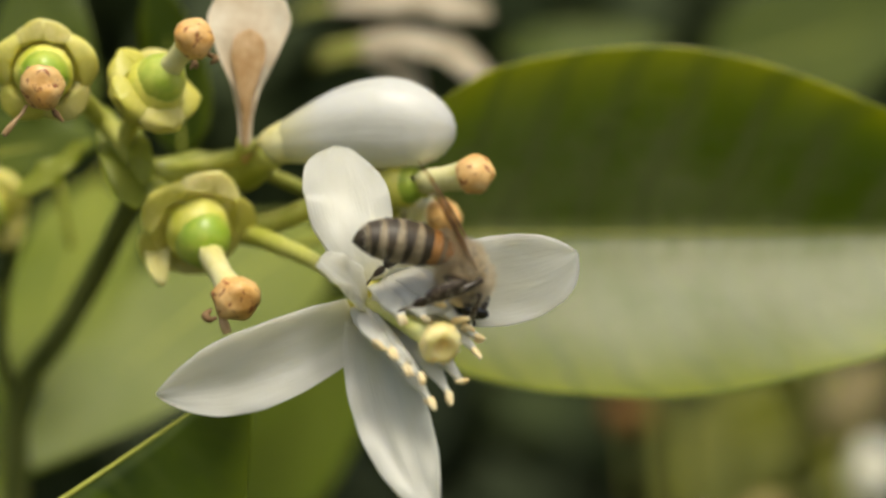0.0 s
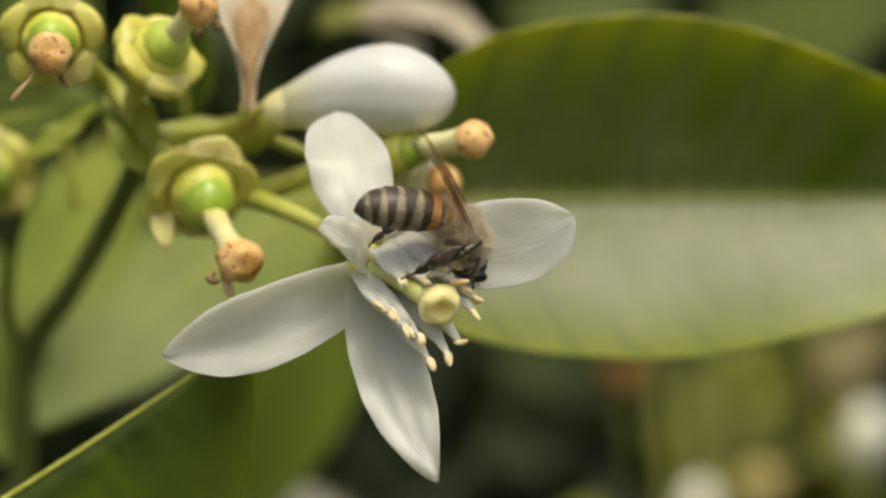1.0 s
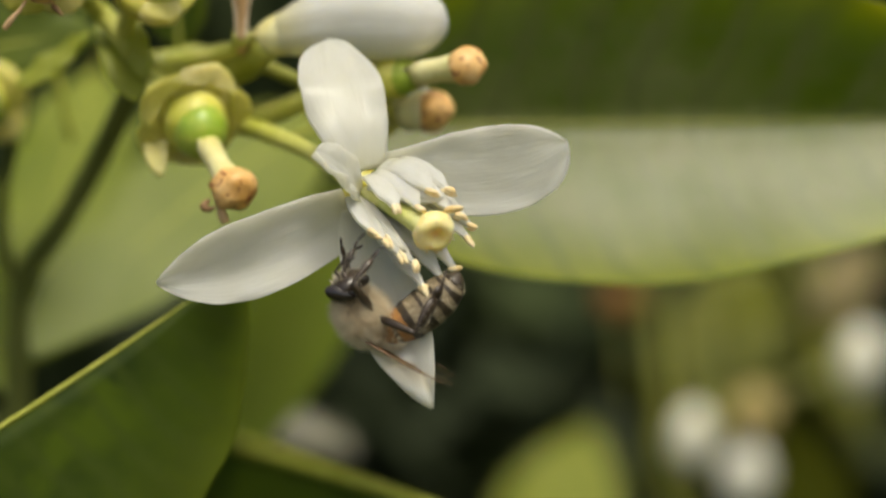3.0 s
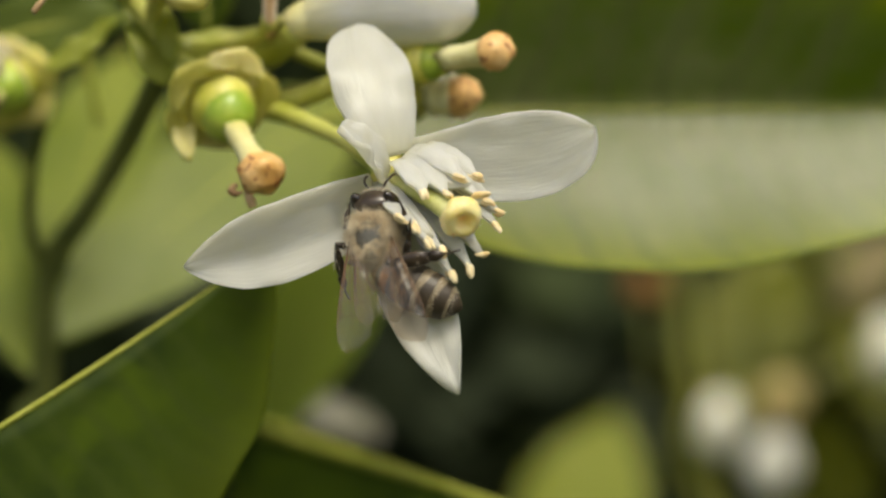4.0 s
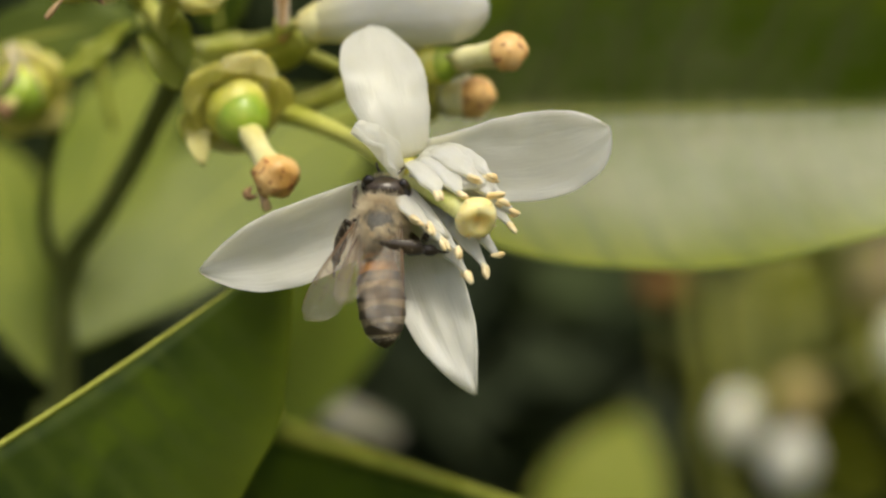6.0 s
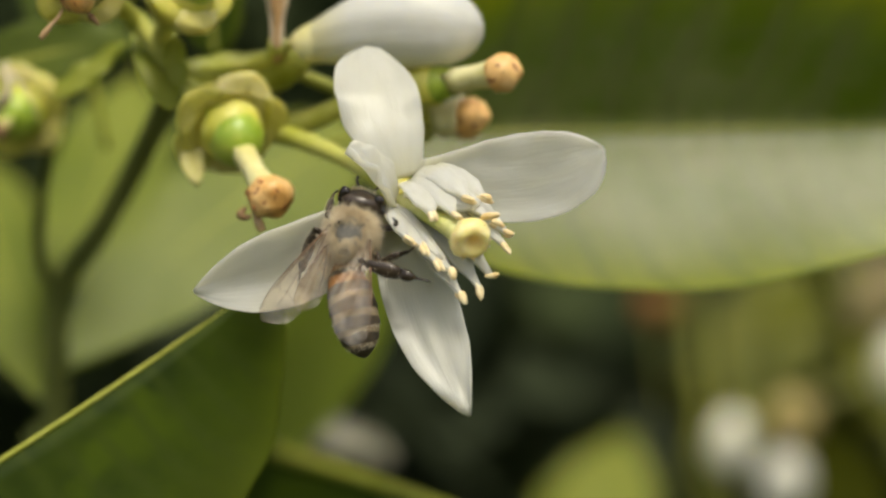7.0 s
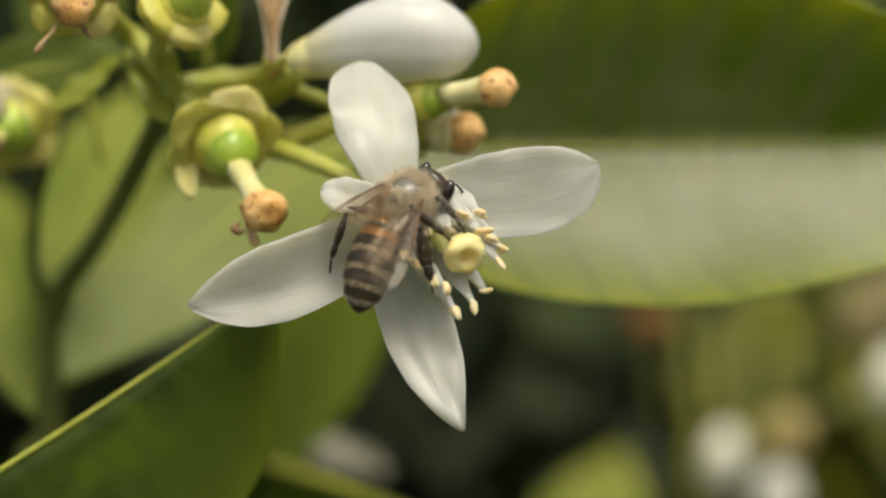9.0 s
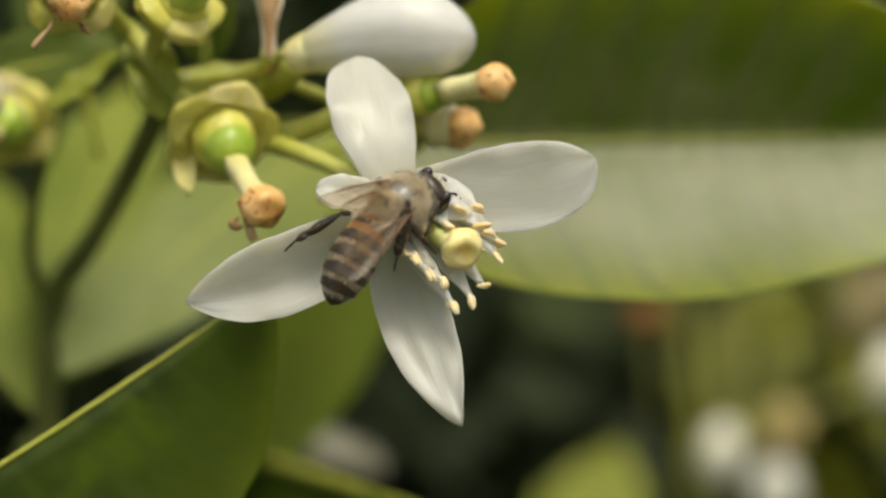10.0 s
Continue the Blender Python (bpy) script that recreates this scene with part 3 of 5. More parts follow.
leaf((45.78, 210.0, -20.34), (51.85, 208.0, -21.65), (58.81, 206.0, -14.88), (-0.2, 0.3, 0.93), (0.2, -0.3, -0.93), 4.5, 4.5, LEAF_OLIVE,
     "olive-green orange leaf in half shade", rib=0.3, seed=21, group="distant leaves")
leaf((73.76, 230.0, -13.03), (68.51, 230.0, -16.78), (63.88, 228.0, -24.25), (-0.7, 0.3, 0.5), (0.7, -0.3, -0.5), 5.0, 5.0, DRYLEAF,
     "dull tan orange leaf, dry", rib=0.3, seed=22, group="distant leaves")
leaf((66.12, 225.0, -58.97), (60.49, 225.0, -49.48), (57.27, 222.0, -39.73), (-0.9, 0.2, 0.3), (0.9, -0.2, -0.3), 7.0, 7.0, LEAF_OLIVE,
     "olive-green orange leaf in half shade", rib=0.3, seed=23, group="distant leaves")


# ---- stems ----
shoot = thing("orange_twig", (-50, 100, -1300), "dark green branching orange twig that carries the blossoms", "twig")
main = part("main_stem", Shape().tube(spline([(-50, 100, -1300), (-52, 95, -700), (-48, 70, -200), (-45.97, 64.0, -43.94), (-42.01, 56.0, -24.63), (-40.29, 50.0, -10.89), (-35.16, 42.0, -4.18), (-30.65, 36.0, 2.12), (-26.94, 26.0, 6.96), (-24.82, 18.0, 9.32)], 8),
     [9, 7, 4, 1.8, 1.35, 1.2, 1.1, 1.05, 1.0, 0.85], 12, wobble=0.08), TWIG, shoot)
part("side_stem", Shape().tube(spline([(-40.18, 50.0, -10.89), (-41.46, 46.0, -6.41), (-40.56, 42.0, -1.01), (-38.59, 36.0, 3.66), (-38.87, 34.0, 5.42)], 8), [0.75, 0.6, 0.55], 10, wobble=0.08), TWIG, shoot)
part("pedicel", Shape().tube(spline([(-24.82, 18.0, 9.32), (-21.79, 20.0, 7.63), (-17.31, 18.0, 4.8), (-14.25, 15.0, 3.7), (-10.27, 10.5, 1.97), (-7.1, 5.0, -0.18), (-5.87, 1.5, -0.92)], 6), [0.75, 0.8, 1.0, 0.85, 0.64, 0.66, 1.2], 12, wobble=0.10), PEDICEL, shoot, "yellow-green flower stalk")
part("pedicel", Shape().tube(spline([(-17.07, 18.0, 4.56), (-13.44, 17.0, 5.44), (-9.98, 14.0, 6.58), (-5.81, 15.0, 7.08), (-4.41, 15.0, 7.31)], 6), [1.15, 0.95, 0.9, 0.9], 12, wobble=0.10), PEDICEL, shoot, "yellow-green flower stalk")
part("pedicel", Shape().tube(spline([(-24.82, 18.0, 9.32), (-20.97, 19.0, 9.32), (-16.83, 18.0, 9.56), (-13.62, 14.0, 11.06)], 6), [1.2, 1.9, 1.9, 1.3], 12, wobble=0.12), STALK, shoot, "thick green stalk of the bud")
part("pedicel", Shape().tube(spline([(-24.44, 18.0, 8.61), (-22.85, 16.5, 7.13), (-21.15, 16.0, 5.79)], 6), [1.1, 1.3, 1.7], 12, wobble=0.10), PEDICEL, shoot, "yellow-green flower stalk")
part("pedicel", Shape().tube(spline([(-24.82, 18.0, 9.32), (-26.22, 17.0, 11.4), (-28.11, 17.0, 13.77), (-29.58, 14.0, 15.44), (-30.99, 11.0, 17.06)], 6), [0.85, 0.8, 0.8, 0.9], 12, wobble=0.10), PEDICEL, shoot, "yellow-green flower stalk")
part("pedicel", Shape().tube(spline([(-25.27, 17.0, 10.22), (-25.86, 16.0, 12.29), (-24.91, 14.0, 14.04), (-24.12, 12.0, 14.92)], 6), [0.8, 0.75, 0.9], 12, wobble=0.10), PEDICEL, shoot, "yellow-green flower stalk")
part("pedicel", Shape().tube(spline([(-23.49, 18.0, 9.56), (-19.59, 17.0, 9.99), (-16.59, 15.0, 10.59), (-15.97, 13.0, 11.65)], 6), [0.6, 0.6, 0.6, 0.75], 12, wobble=0.10), PEDICEL, shoot, "yellow-green flower stalk")
part("pedicel", Shape().tube(spline([(-16.83, 18.0, 10.27), (-10.7, 19.0, 7.69), (-5.9, 18.0, 5.75), (-4.45, 17.0, 5.63)], 6), [0.6, 0.6, 0.8], 12, wobble=0.10), STALK, shoot, "yellow-green flower stalk")
part("knot", Shape().blob((-16.55, 18.0, 4.52), (0.95, 1.0, 2.6), (0.85, 0, -0.35), 14, 12, 0.14), PEDICEL, shoot, "swollen yellow-green joint")
far_shoot = thing("orange_twig", (90, 230, -1300), "yellow-green flowering twig with white buds", "twig")
part("main_stem", Shape().tube(spline([(90, 230, -1300), (88, 225, -600), (76, 215, -120), (38.74, 211.0, -56.29), (36.49, 211.0, -37.99), (35.05, 215.0, -21.78), (33.57, 219.0, -9.0)], 8), [7, 4, 2, 1.5, 1.4, 1.3, 1.0], 10, wobble=0.1), OLIVE, far_shoot)
part("side_stem", Shape().tube(spline([(37.83, 211.0, -51.71), (46.04, 215.0, -38.41), (48.35, 219.0, -23.92), (46.03, 223.0, -11.02)], 8), [1.8, 2.1, 1.9], 10, wobble=0.1), OLIVE, far_shoot)
part("side_stem", Shape().tube(spline([(46.04, 215.0, -38.41), (63.46, 221.0, -33.43), (60.96, 223.0, -22.33), (39.01, 100.0, -9.12)], 8), [1.4, 1.7, 1.8], 10, wobble=0.1), OLIVE, far_shoot)



# ---- flowers ----
def frame_of(d, hint=(0, 0, 1)):
    d = unit(d)
    s, t = across(d, hint)
    return s, t, d


def spent_flower(base, tip, label, r=2.0, lobe=4.6, style_r=0.92, stigma_r=1.75, open_=0.9, ovary=OVARY, withered=0, spin=0.0, cup_depth=0.8, name="spent_blossom", stigma=STIGMA_DRY, style=STYLE):
    """A blossom that lost its petals: cupped calyx of five lobes, ovary, style and dry stigma."""
    base, tip = vec(base), vec(tip)
    t = thing(name, base, label, "spent flower", "spent blossoms")
    s, n, d = frame_of(tip - base)
    cal = Shape()
    cal.tube(bez([base - d * 2.2, base - d * 0.8, base + d * 0.4], 6), [0.9, 1.5, 2.3], 14)
    body = part("calyx", cal, SEPAL, t)
    for i in range(5):
        a = spin + i * 2 * math.pi / 5
        e = math.cos(a) * s + math.sin(a) * n
        w = np.cross(d, e)
        line = bez([base + e * 1.2, base + e * lobe * 0.7 * open_ + d * 0.2, base + e * lobe * open_ + d * lobe * 0.45 * cup_depth, base + e * lobe * 1.02 * open_ + d * lobe * 0.75 * cup_depth], 18)
        sh = Shape().sheet(line, w, -w, lobe * 0.60, lobe * 0.60, LOBE_FORM, 1.7, cup=0.3, ruffle=0.35, lump=0.22, nv=9, edge=0.25, seed=i + base[0])
        part("sepal", sh, SEPAL_EDGE if i % 2 else SEPAL, body)
    part("disc", Shape().blob(base + d * 1.75, (r * 1.25, r * 1.25, r * 1.27), d, 20, 12, 0.10, 0.8), DISC, t, "yellow-green nectar disc")
    part("ovary", Shape().blob(base + d * (1.2 + 0.9 * r), (r * 1.04, r * 1.08, r * 1.12), d, 18, 12, 0.05, 0.8), ovary, t, "glossy green ovary")
    L = np.linalg.norm(tip - base)
    part("style", Shape().tube(bez([base + d * (1.2 + 1.6 * r), base + d * L * 0.75 + s * 0.2, tip - d * stigma_r * 0.5], 8), [style_r * 1.05, style_r * 0.9, style_r * 1.15], 12, wobble=0.06), style, t)
    part("stigma", Shape().blob(tip, (stigma_r, stigma_r, stigma_r * 0.92), d, 20, 14, 0.22, 0.9), stigma, t, "tan knobbly dried stigma with brown specks")
    rng = random.Random(int(abs(base[0]) * 31) + 5)
    for i in range(withered):
        a = rng.uniform(0, 6.28)
        e = math.cos(a) * s + math.sin(a) * n
        p = tip + e * 1.2 - d * 1.4
        q = tip + e * 1.6 - d * 0.3 + vec((rng.uniform(-1, 1), -0.3, -rng.uniform(0.2, 1.2)))
        q2 = q + vec((rng.uniform(-0.9, 0.6), 0, -rng.uniform(0.3, 1.0)))
        part("withered_stamen", Shape().tube(spline([p, (p + q) / 2 + e * 0.5, q, q2], 4), [0.12, 0.18, 0.30, 0.12], 6, wobble=0.6), DRYBROWN, t, "shrivelled brown stamen")
    return t


# the open blossom
blossom = thing("orange_blossom", (-5.79, 1.5, -1.18), "open white orange blossom with five waxy petals", "flower")


def petal_shape(base, ctrl, tip, normal, width, form, cup=0.18, ridge=0.10, ruffle=0.7, seed=0, roll=0.0, thick=0.32, n=34, edge=0.25, ridges=7, nv=24, lump=0.2):
    """A petal round a curve; width: of the whole, or of each half."""
    line = bez([base, ctrl, tip], n)
    a = np.cross(vec(normal), unit(vec(tip) - vec(base)))
    wa, wb = width if isinstance(width, tuple) else (width / 2, width / 2)
    return Shape().sheet(line, a, -a, wa, wb, form, thick, cup=cup, ridge=ridge, lump=lump, ridges=ridges, ruffle=ruffle, roll=roll, nv=nv, seed=seed, edge=edge)


part("petal", petal_shape((-5.53, 0.3, 0.39), (-7.0, 0.4, 5.9), (-8.70, 6.2, 10.75), (0.15, -0.80, 0.55), (3.2, 3.35), ROUND_FORM, -0.10, 0.03, 0.6, 1, thick=0.55, edge=0.7, ridges=3, lump=0.08), PETAL, blossom)
part("petal", petal_shape((-4.2, 0.8, 0.55), (3.6, 0.2, -1.5), (10.15, 1.6, 2.52), (0.02, -0.99, -0.06), (3.7, 3.2), (WING_UP, WING_LOW), 0.12, 0.004, 0.6, 2, thick=0.55, edge=0.75), PETAL, blossom)
part("petal", petal_shape((-5.83, 0.0, -2.57), (-4.81, -2.5, -9.83), (-0.45, -7.0, -17.27), (-0.15, -0.94, 0.35), (2.95, 2.55), TAPER_FORM, 0.16, 0.05, 0.9, 3, thick=0.55, edge=0.7, ridges=3), PETAL, blossom)
part("petal", petal_shape((-6.62, 0.2, -2.57), (-14.0, -1.4, -6.9), (-21.5, -1.0, -8.1), (0.02, -0.98, -0.10), (3.0, 3.15), TAPER_FORM, 0.42, 0.004, 0.6, 4, thick=0.6, edge=0.75), PETAL, blossom)
PETAL_BASE = (-6.24, -0.8, -1.52)
swing = Shape().sheet(bez([(0, 0, 0), (2.0, 0, 0.6), (4.0, 0, 0.5), (5.6, 0, -0.5)], 26), (0, 1, 0), (0, -1, 0), 1.6, 1.6, CURL_FORM, 0.6, cup=0.45, ridge=0.05, ridges=3, ruffle=0.8, nv=12, seed=5, edge=0.75, roll=0.25)
for k in range(len(swing.v)):
    swing.v[k] = tuple(vec(swing.v[k]) + vec(PETAL_BASE))
loose_petal = part("petal", swing, PETAL, blossom, "white petal that the bee bends aside", pivot=PETAL_BASE)
part("receptacle", Shape().blob((-5.64, 1.0, -1.27), (1.9, 1.9, 1.4), (0.6, -0.6, -0.3), 16, 10, 0.06), SEPAL, blossom, "pale green flower base")
part("style", Shape().tube(bez([(-5.61, 0.0, -1.17), (-4.05, -2.04, -2.0), (-0.9, -4.9, -3.85)], 10), [0.75, 0.7, 0.7, 0.9], 14, wobble=0.05), STYLE_GREEN, blossom, "green-yellow style")

# the stigma: a fat lobed disc with a hollow in its face
ST_AT, ST_AX = vec((-0.21, -5.6, -4.33)), unit((0.30, -0.86, -0.42))
ss, sn = across(ST_AX)
rows = []
for rr_, hh in ((0.05, 0.12), (0.28, 0.14), (0.5, 0.32), (0.78, 0.56), (1.08, 0.58), (1.38, 0.36), (1.56, -0.05), (1.56, -0.5), (1.34, -0.95), (0.95, -1.35), (0.7, -1.6)):
    row = []
    for a in np.linspace(0, 2 * math.pi, 32, endpoint=False):
        q = ST_AT + ss * rr_ * math.cos(a) + sn * rr_ * math.sin(a) + ST_AX * hh
        row.append(q + (q - ST_AT) * (0.16 * noise.noise(Vector(q) * 0.9 + Vector((3, 1, 7))) + 0.05 * noise.noise(Vector(q) * 2.6)))
    rows.append(row)
part("stigma", Shape().rings(rows), STIGMA, blossom, "fat yellow stigma with a hollow in the middle")

rng = random.Random(77)
grains = Shape()
for _ in range(46):
    a, rr_ = rng.uniform(0, 2 * math.pi), rng.uniform(1.15, 1.6)
    h = 0.62 - 0.95 * max(0.0, rr_ - 1.0) * rng.uniform(0.6, 1.6)
    grains.blob(ST_AT + ss * rr_ * math.cos(a) + sn * rr_ * math.sin(a) + ST_AX * h, [rng.uniform(0.05, 0.10)] * 3, (0.2, -0.9, 0.3), 6, 4)
part("pollen", grains, ANTHER, blossom, "cream grains of pollen")


def stamen(start, mid, end, turn, seed, width=1.5):
    """A broad white filament, pressed against its neighbours and narrow only near its end, with an anther."""
    rng = random.Random(seed)
    f = part("filament", petal_shape(start, mid, end, (0.2, -0.85, 0.45), width * 1.18, FILAMENT_FORM, -0.14, 0.02, 0.25, seed, thick=0.36, n=14, edge=0.6, ridges=2, nv=5, lump=0.1), FILAMENT, blossom)
    d = unit(vec(end) - vec(mid))
    an = unit(d * 0.35 + vec(turn) + vec([rng.uniform(-0.25, 0.25) for _ in range(3)]))
    s = Shape()
    side = across(an, d)[0]
    for sign in (-0.5, 0.5):
        s.blob(vec(end) + side * sign * 0.30 + an * 0.12, (0.21, 0.22, 0.56 + rng.uniform(-0.1, 0.14)), an, 12, 10, 0.55, 1.7)
    part("anther", s, ANTHER, f, "cream-yellow anther")


stamen((-3.30, -0.30, 1.00), (-1.63, -2.75, 0.53), (-0.45, -4.20, -1.22), (1, -0.2, -0.2), 1, 1.7)
stamen((-3.00, -0.10, 1.10), (-0.77, -2.21, 0.61), (0.88, -3.40, -1.15), (1, 0, -0.05), 2, 1.5)
stamen((-4.70, -0.70, 0.10), (-3.71, -3.48, -0.54), (-3.08, -5.20, -2.42), (0.4, -0.4, -0.8), 3, 1.9)
stamen((-4.10, -0.60, 0.50), (-2.50, -3.32, -0.39), (-1.38, -5.00, -2.48), (0.9, -0.2, 0.1), 4, 1.7)
stamen((-3.60, -0.40, 0.70), (-1.00, -2.85, -0.34), (0.95, -4.30, -2.55), (1, -0.1, 0.2), 5, 1.8)
stamen((-3.30, -0.20, 0.30), (-0.02, -2.26, -1.23), (2.48, -3.40, -3.85), (1, 0, -0.3), 6, 1.6)
stamen((-3.30, 0.00, 0.00), (-0.07, -2.28, -1.93), (2.39, -3.60, -4.87), (0.5, -0.1, -0.9), 7, 1.5)
stamen((-3.20, 0.00, 0.50), (-0.44, -2.11, -0.74), (1.63, -3.30, -3.12), (1, 0, -0.2), 8, 1.5)
stamen((-4.20, -0.10, -0.90), (-1.10, -2.66, -3.54), (1.26, -4.20, -7.06), (0.7, -0.1, 0.5), 9, 1.5)
stamen((-4.60, -0.10, -1.30), (-1.75, -2.98, -4.24), (0.40, -4.80, -8.01), (0.1, -0.1, -1), 10, 1.5)
stamen((-5.60, -0.10, -2.30), (-3.37, -3.73, -5.34), (-0.91, -5.80, -8.47), (0.15, -0.2, -1), 11, 1.2)
stamen((-5.80, -0.20, -2.20), (-3.87, -3.89, -4.31), (-1.66, -6.00, -6.68), (0.1, -0.3, -1), 12, 1.2)
stamen((-6.00, -0.30, -2.10), (-4.51, -4.05, -3.94), (-2.66, -6.20, -6.08), (0.5, -0.2, -0.8), 13, 1.1)
stamen((-6.30, -0.40, -1.90), (-5.25, -4.09, -3.22), (-3.75, -6.20, -4.93), (0.4, -0.3, -0.8), 14, 1.0)
stamen((-6.50, -0.50, -1.70), (-5.96, -3.92, -2.76), (-4.89, -5.80, -4.26), (0.8, -0.3, -0.4), 15, 1.0)
stamen((-5.20, 0.00, -2.20), (-3.38, -3.36, -5.12), (-1.25, -5.20, -8.15), (0.0, -0.2, -1), 16, 1.2)

part("filament_tube", petal_shape((-4.4, -0.5, 0.55), (-2.0, -2.3, 0.35), (0.3, -4.0, -1.9), (0.25, -0.85, 0.45), 4.4, SEPAL_FORM, -0.22, 0.06, 0.4, 21, thick=0.4, n=18, ridges=6), FILAMENT, blossom, "white fused stamen filaments")
part("filament_tube", petal_shape((-6.3, -0.5, -1.7), (-5.2, -3.2, -3.0), (-2.4, -5.7, -5.6), (0.0, -0.9, 0.3), 1.7, SEPAL_FORM, -0.25, 0.04, 0.3, 22, thick=0.45, n=18), FILAMENT, blossom, "white fused stamen filaments")
part("filament_tube", petal_shape((-4.6, 0.2, -1.3), (-1.9, -1.2, -3.7), (0.5, -3.6, -5.7), (-0.1, -0.95, 0.1), 2.4, SEPAL_FORM, -0.2, 0.05, 0.4, 23, thick=0.5, n=18), FILAMENT, blossom, "white fused stamen filaments")

# spent blossoms round it
near_spent = spent_flower((-20.58, 15.0, 5.58), (-16.15, 6.0, -0.94), "spent orange blossom with cream calyx, green ovary and tan stigma", spin=0.5, lobe=4.5, open_=0.95, cup_depth=0.45, r=2.2, style_r=1.05, stigma_r=1.85)
part("withered_stamen", Shape().tube(spline([(-18.02, 5.5, -1.78), (-18.43, 5.0, -2.31), (-17.99, 5.0, -2.58), (-17.54, 5.0, -2.40)], 5), [0.12, 0.3, 0.26, 0.12], 7, wobble=0.6), DRYBROWN, near_spent, "shrivelled brown stamen")
part("withered_stamen", Shape().tube(spline([(-17.35, 6.0, -1.97), (-17.09, 6.0, -2.87), (-16.78, 6.0, -3.68)], 5), [0.3, 0.36, 0.3], 8, wobble=0.4), WITHERED, near_spent, "tan dry stamen stub")
part("sepal", petal_shape((-22.58, 15.0, 3.88), (-23.78, 13.5, 2.84), (-22.59, 13.0, 0.04), (0.25, -0.95, 0.1), 2.0, LOBE_FORM, 0.25, 0.02, 0.4, 31, thick=0.6, n=14, edge=0.6, nv=6), SEPAL_EDGE, near_spent, "pale sepal that hangs down")
curled_spent = spent_flower((-31.81, 11.0, 17.42), (-30.75, 3.0, 15.24), "spent orange blossom with withered stamens round its stigma", withered=3, spin=0.3, lobe=3.9, open_=0.9, r=1.9)
part("withered_stamen", Shape().tube(spline([(-31.99, 3.5, 13.95), (-32.34, 3.0, 13.18), (-32.94, 3.0, 12.53), (-33.72, 3.0, 11.57)], 5), [0.10, 0.18, 0.24, 0.18], 7, wobble=0.7), WITHERED, curled_spent, "long curled dry stamen")
spent_flower((-24.12, 12.0, 14.92), (-19.37, 6.0, 19.24), "spent orange blossom with an open cream calyx cup", withered=2, spin=0.9, lobe=4.0, open_=0.8, stigma_r=1.6)
far_spent = spent_flower((-40.86, 36.0, 7.49), (-41.86, 28.0, 5.01), "spent orange blossom, blurred, with curled dry petals", spin=0.2, lobe=4.3, open_=0.85, r=2.2, stigma_r=0.9, style_r=0.6, stigma=DRYBROWN)
for path, rad in (([(-40.73, 24.0, 10.73), (-39.89, 23.0, 8.78), (-40.49, 23.0, 7.32), (-41.78, 24.0, 5.75)], [0.2, 0.5, 0.6, 0.25]), ([(-40.34, 24.0, 11.01), (-39.20, 23.0, 9.26), (-38.05, 23.0, 7.55), (-37.64, 25.0, 5.40)], [0.15, 0.24, 0.22, 0.12])):
    part("withered_petal", Shape().tube(spline(path, 6), rad, 8, flat=0.4, wobble=0.5), PALE_DRY, far_spent, "curled dry cream petal")
spent_flower((-4.85, 14.0, 7.88), (2.45, 8.0, 8.74), "spent orange blossom with a long pale style and tan stigma", spin=0.2, lobe=1.8, open_=0.6, r=1.5, stigma_r=1.62, style_r=1.08)
spent_flower((-4.47, 18.0, 5.56), (-0.19, 15.0, 5.39), "spent orange blossom with a thick pale style", spin=0.7, lobe=1.2, open_=0.5, r=0.9, stigma_r=1.75, style_r=1.75, style=PALE_STYLE, ovary=PALE_STYLE)

# the closed bud
bud = thing("flower_bud", (-13.71, 14.0, 11.24), "fat white closed orange flower bud", "flower bud")
ax0, ax1 = vec((-13.91, 14.2, 11.44)), vec((1.01, 11.5, 12.67))
bd = unit(ax1 - ax0)
bs, bt = across(bd)
blen = np.linalg.norm(ax1 - ax0)
bud_form = smooth_table([0, .03, .1, .2, .35, .5, .65, .78, .88, .95, .985, 1], [.30, .40, .50, .64, .83, .95, 1, .93, .74, .50, .28, .05])
rows = []
for i in range(49):
    u = 1 - (1 - i / 48) ** 1.5
    r = 3.8 * bud_form(u)
    c = ax0 + bd * blen * u + vec((0, 0, 0.9)) * math.sin(math.pi * u)
    rows.append([c + r * (1 - 0.035 * abs(math.cos(2.5 * a + 0.6 + u * 0.7)) ** 8) * (math.cos(a) * bs + math.sin(a) * bt) for a in np.linspace(0, 2 * math.pi, 40, endpoint=False)])
bud_shape = Shape().rings(rows)
for k in range(len(bud_shape.v)):
    bud_shape.uv[k] = ((k // 40) / 48, (k % 40) / 40)
part("petals", bud_shape, BUDSKIN, bud)
part("calyx", Shape().tube(bez([ax0 - bd * 1.2, ax0 + bd * 0.8, ax0 + bd * 2.0 + vec((0, 0, 0.3))], 8), [0.9, 1.5, 1.7, 1.72], 18, wobble=0.12), STYLE, bud, "pale yellow-green calyx")

# withered petals
wp = thing("withered_petal", (-15.97, 13.0, 11.42), "tan withered petal standing up on its stalk", "petal")
part("blade", petal_shape((-15.97, 13.0, 11.42), (-15.92, 12.4, 16.71), (-15.66, 15.0, 24.19), (0.1, -0.97, 0.2), 7.0, SPOON_FORM, 0.22, 0.02, 0.8, 7), PALE_DRY, wp)
part("dry_core", petal_shape((-15.94, 12.6, 11.17), (-15.86, 11.6, 15.72), (-15.6, 13.0, 20.71), (0.1, -0.97, 0.2), 2.9, SPOON_FORM, -0.12, 0.03, 0.4, 27), WITHERED, wp, "tan dried middle")
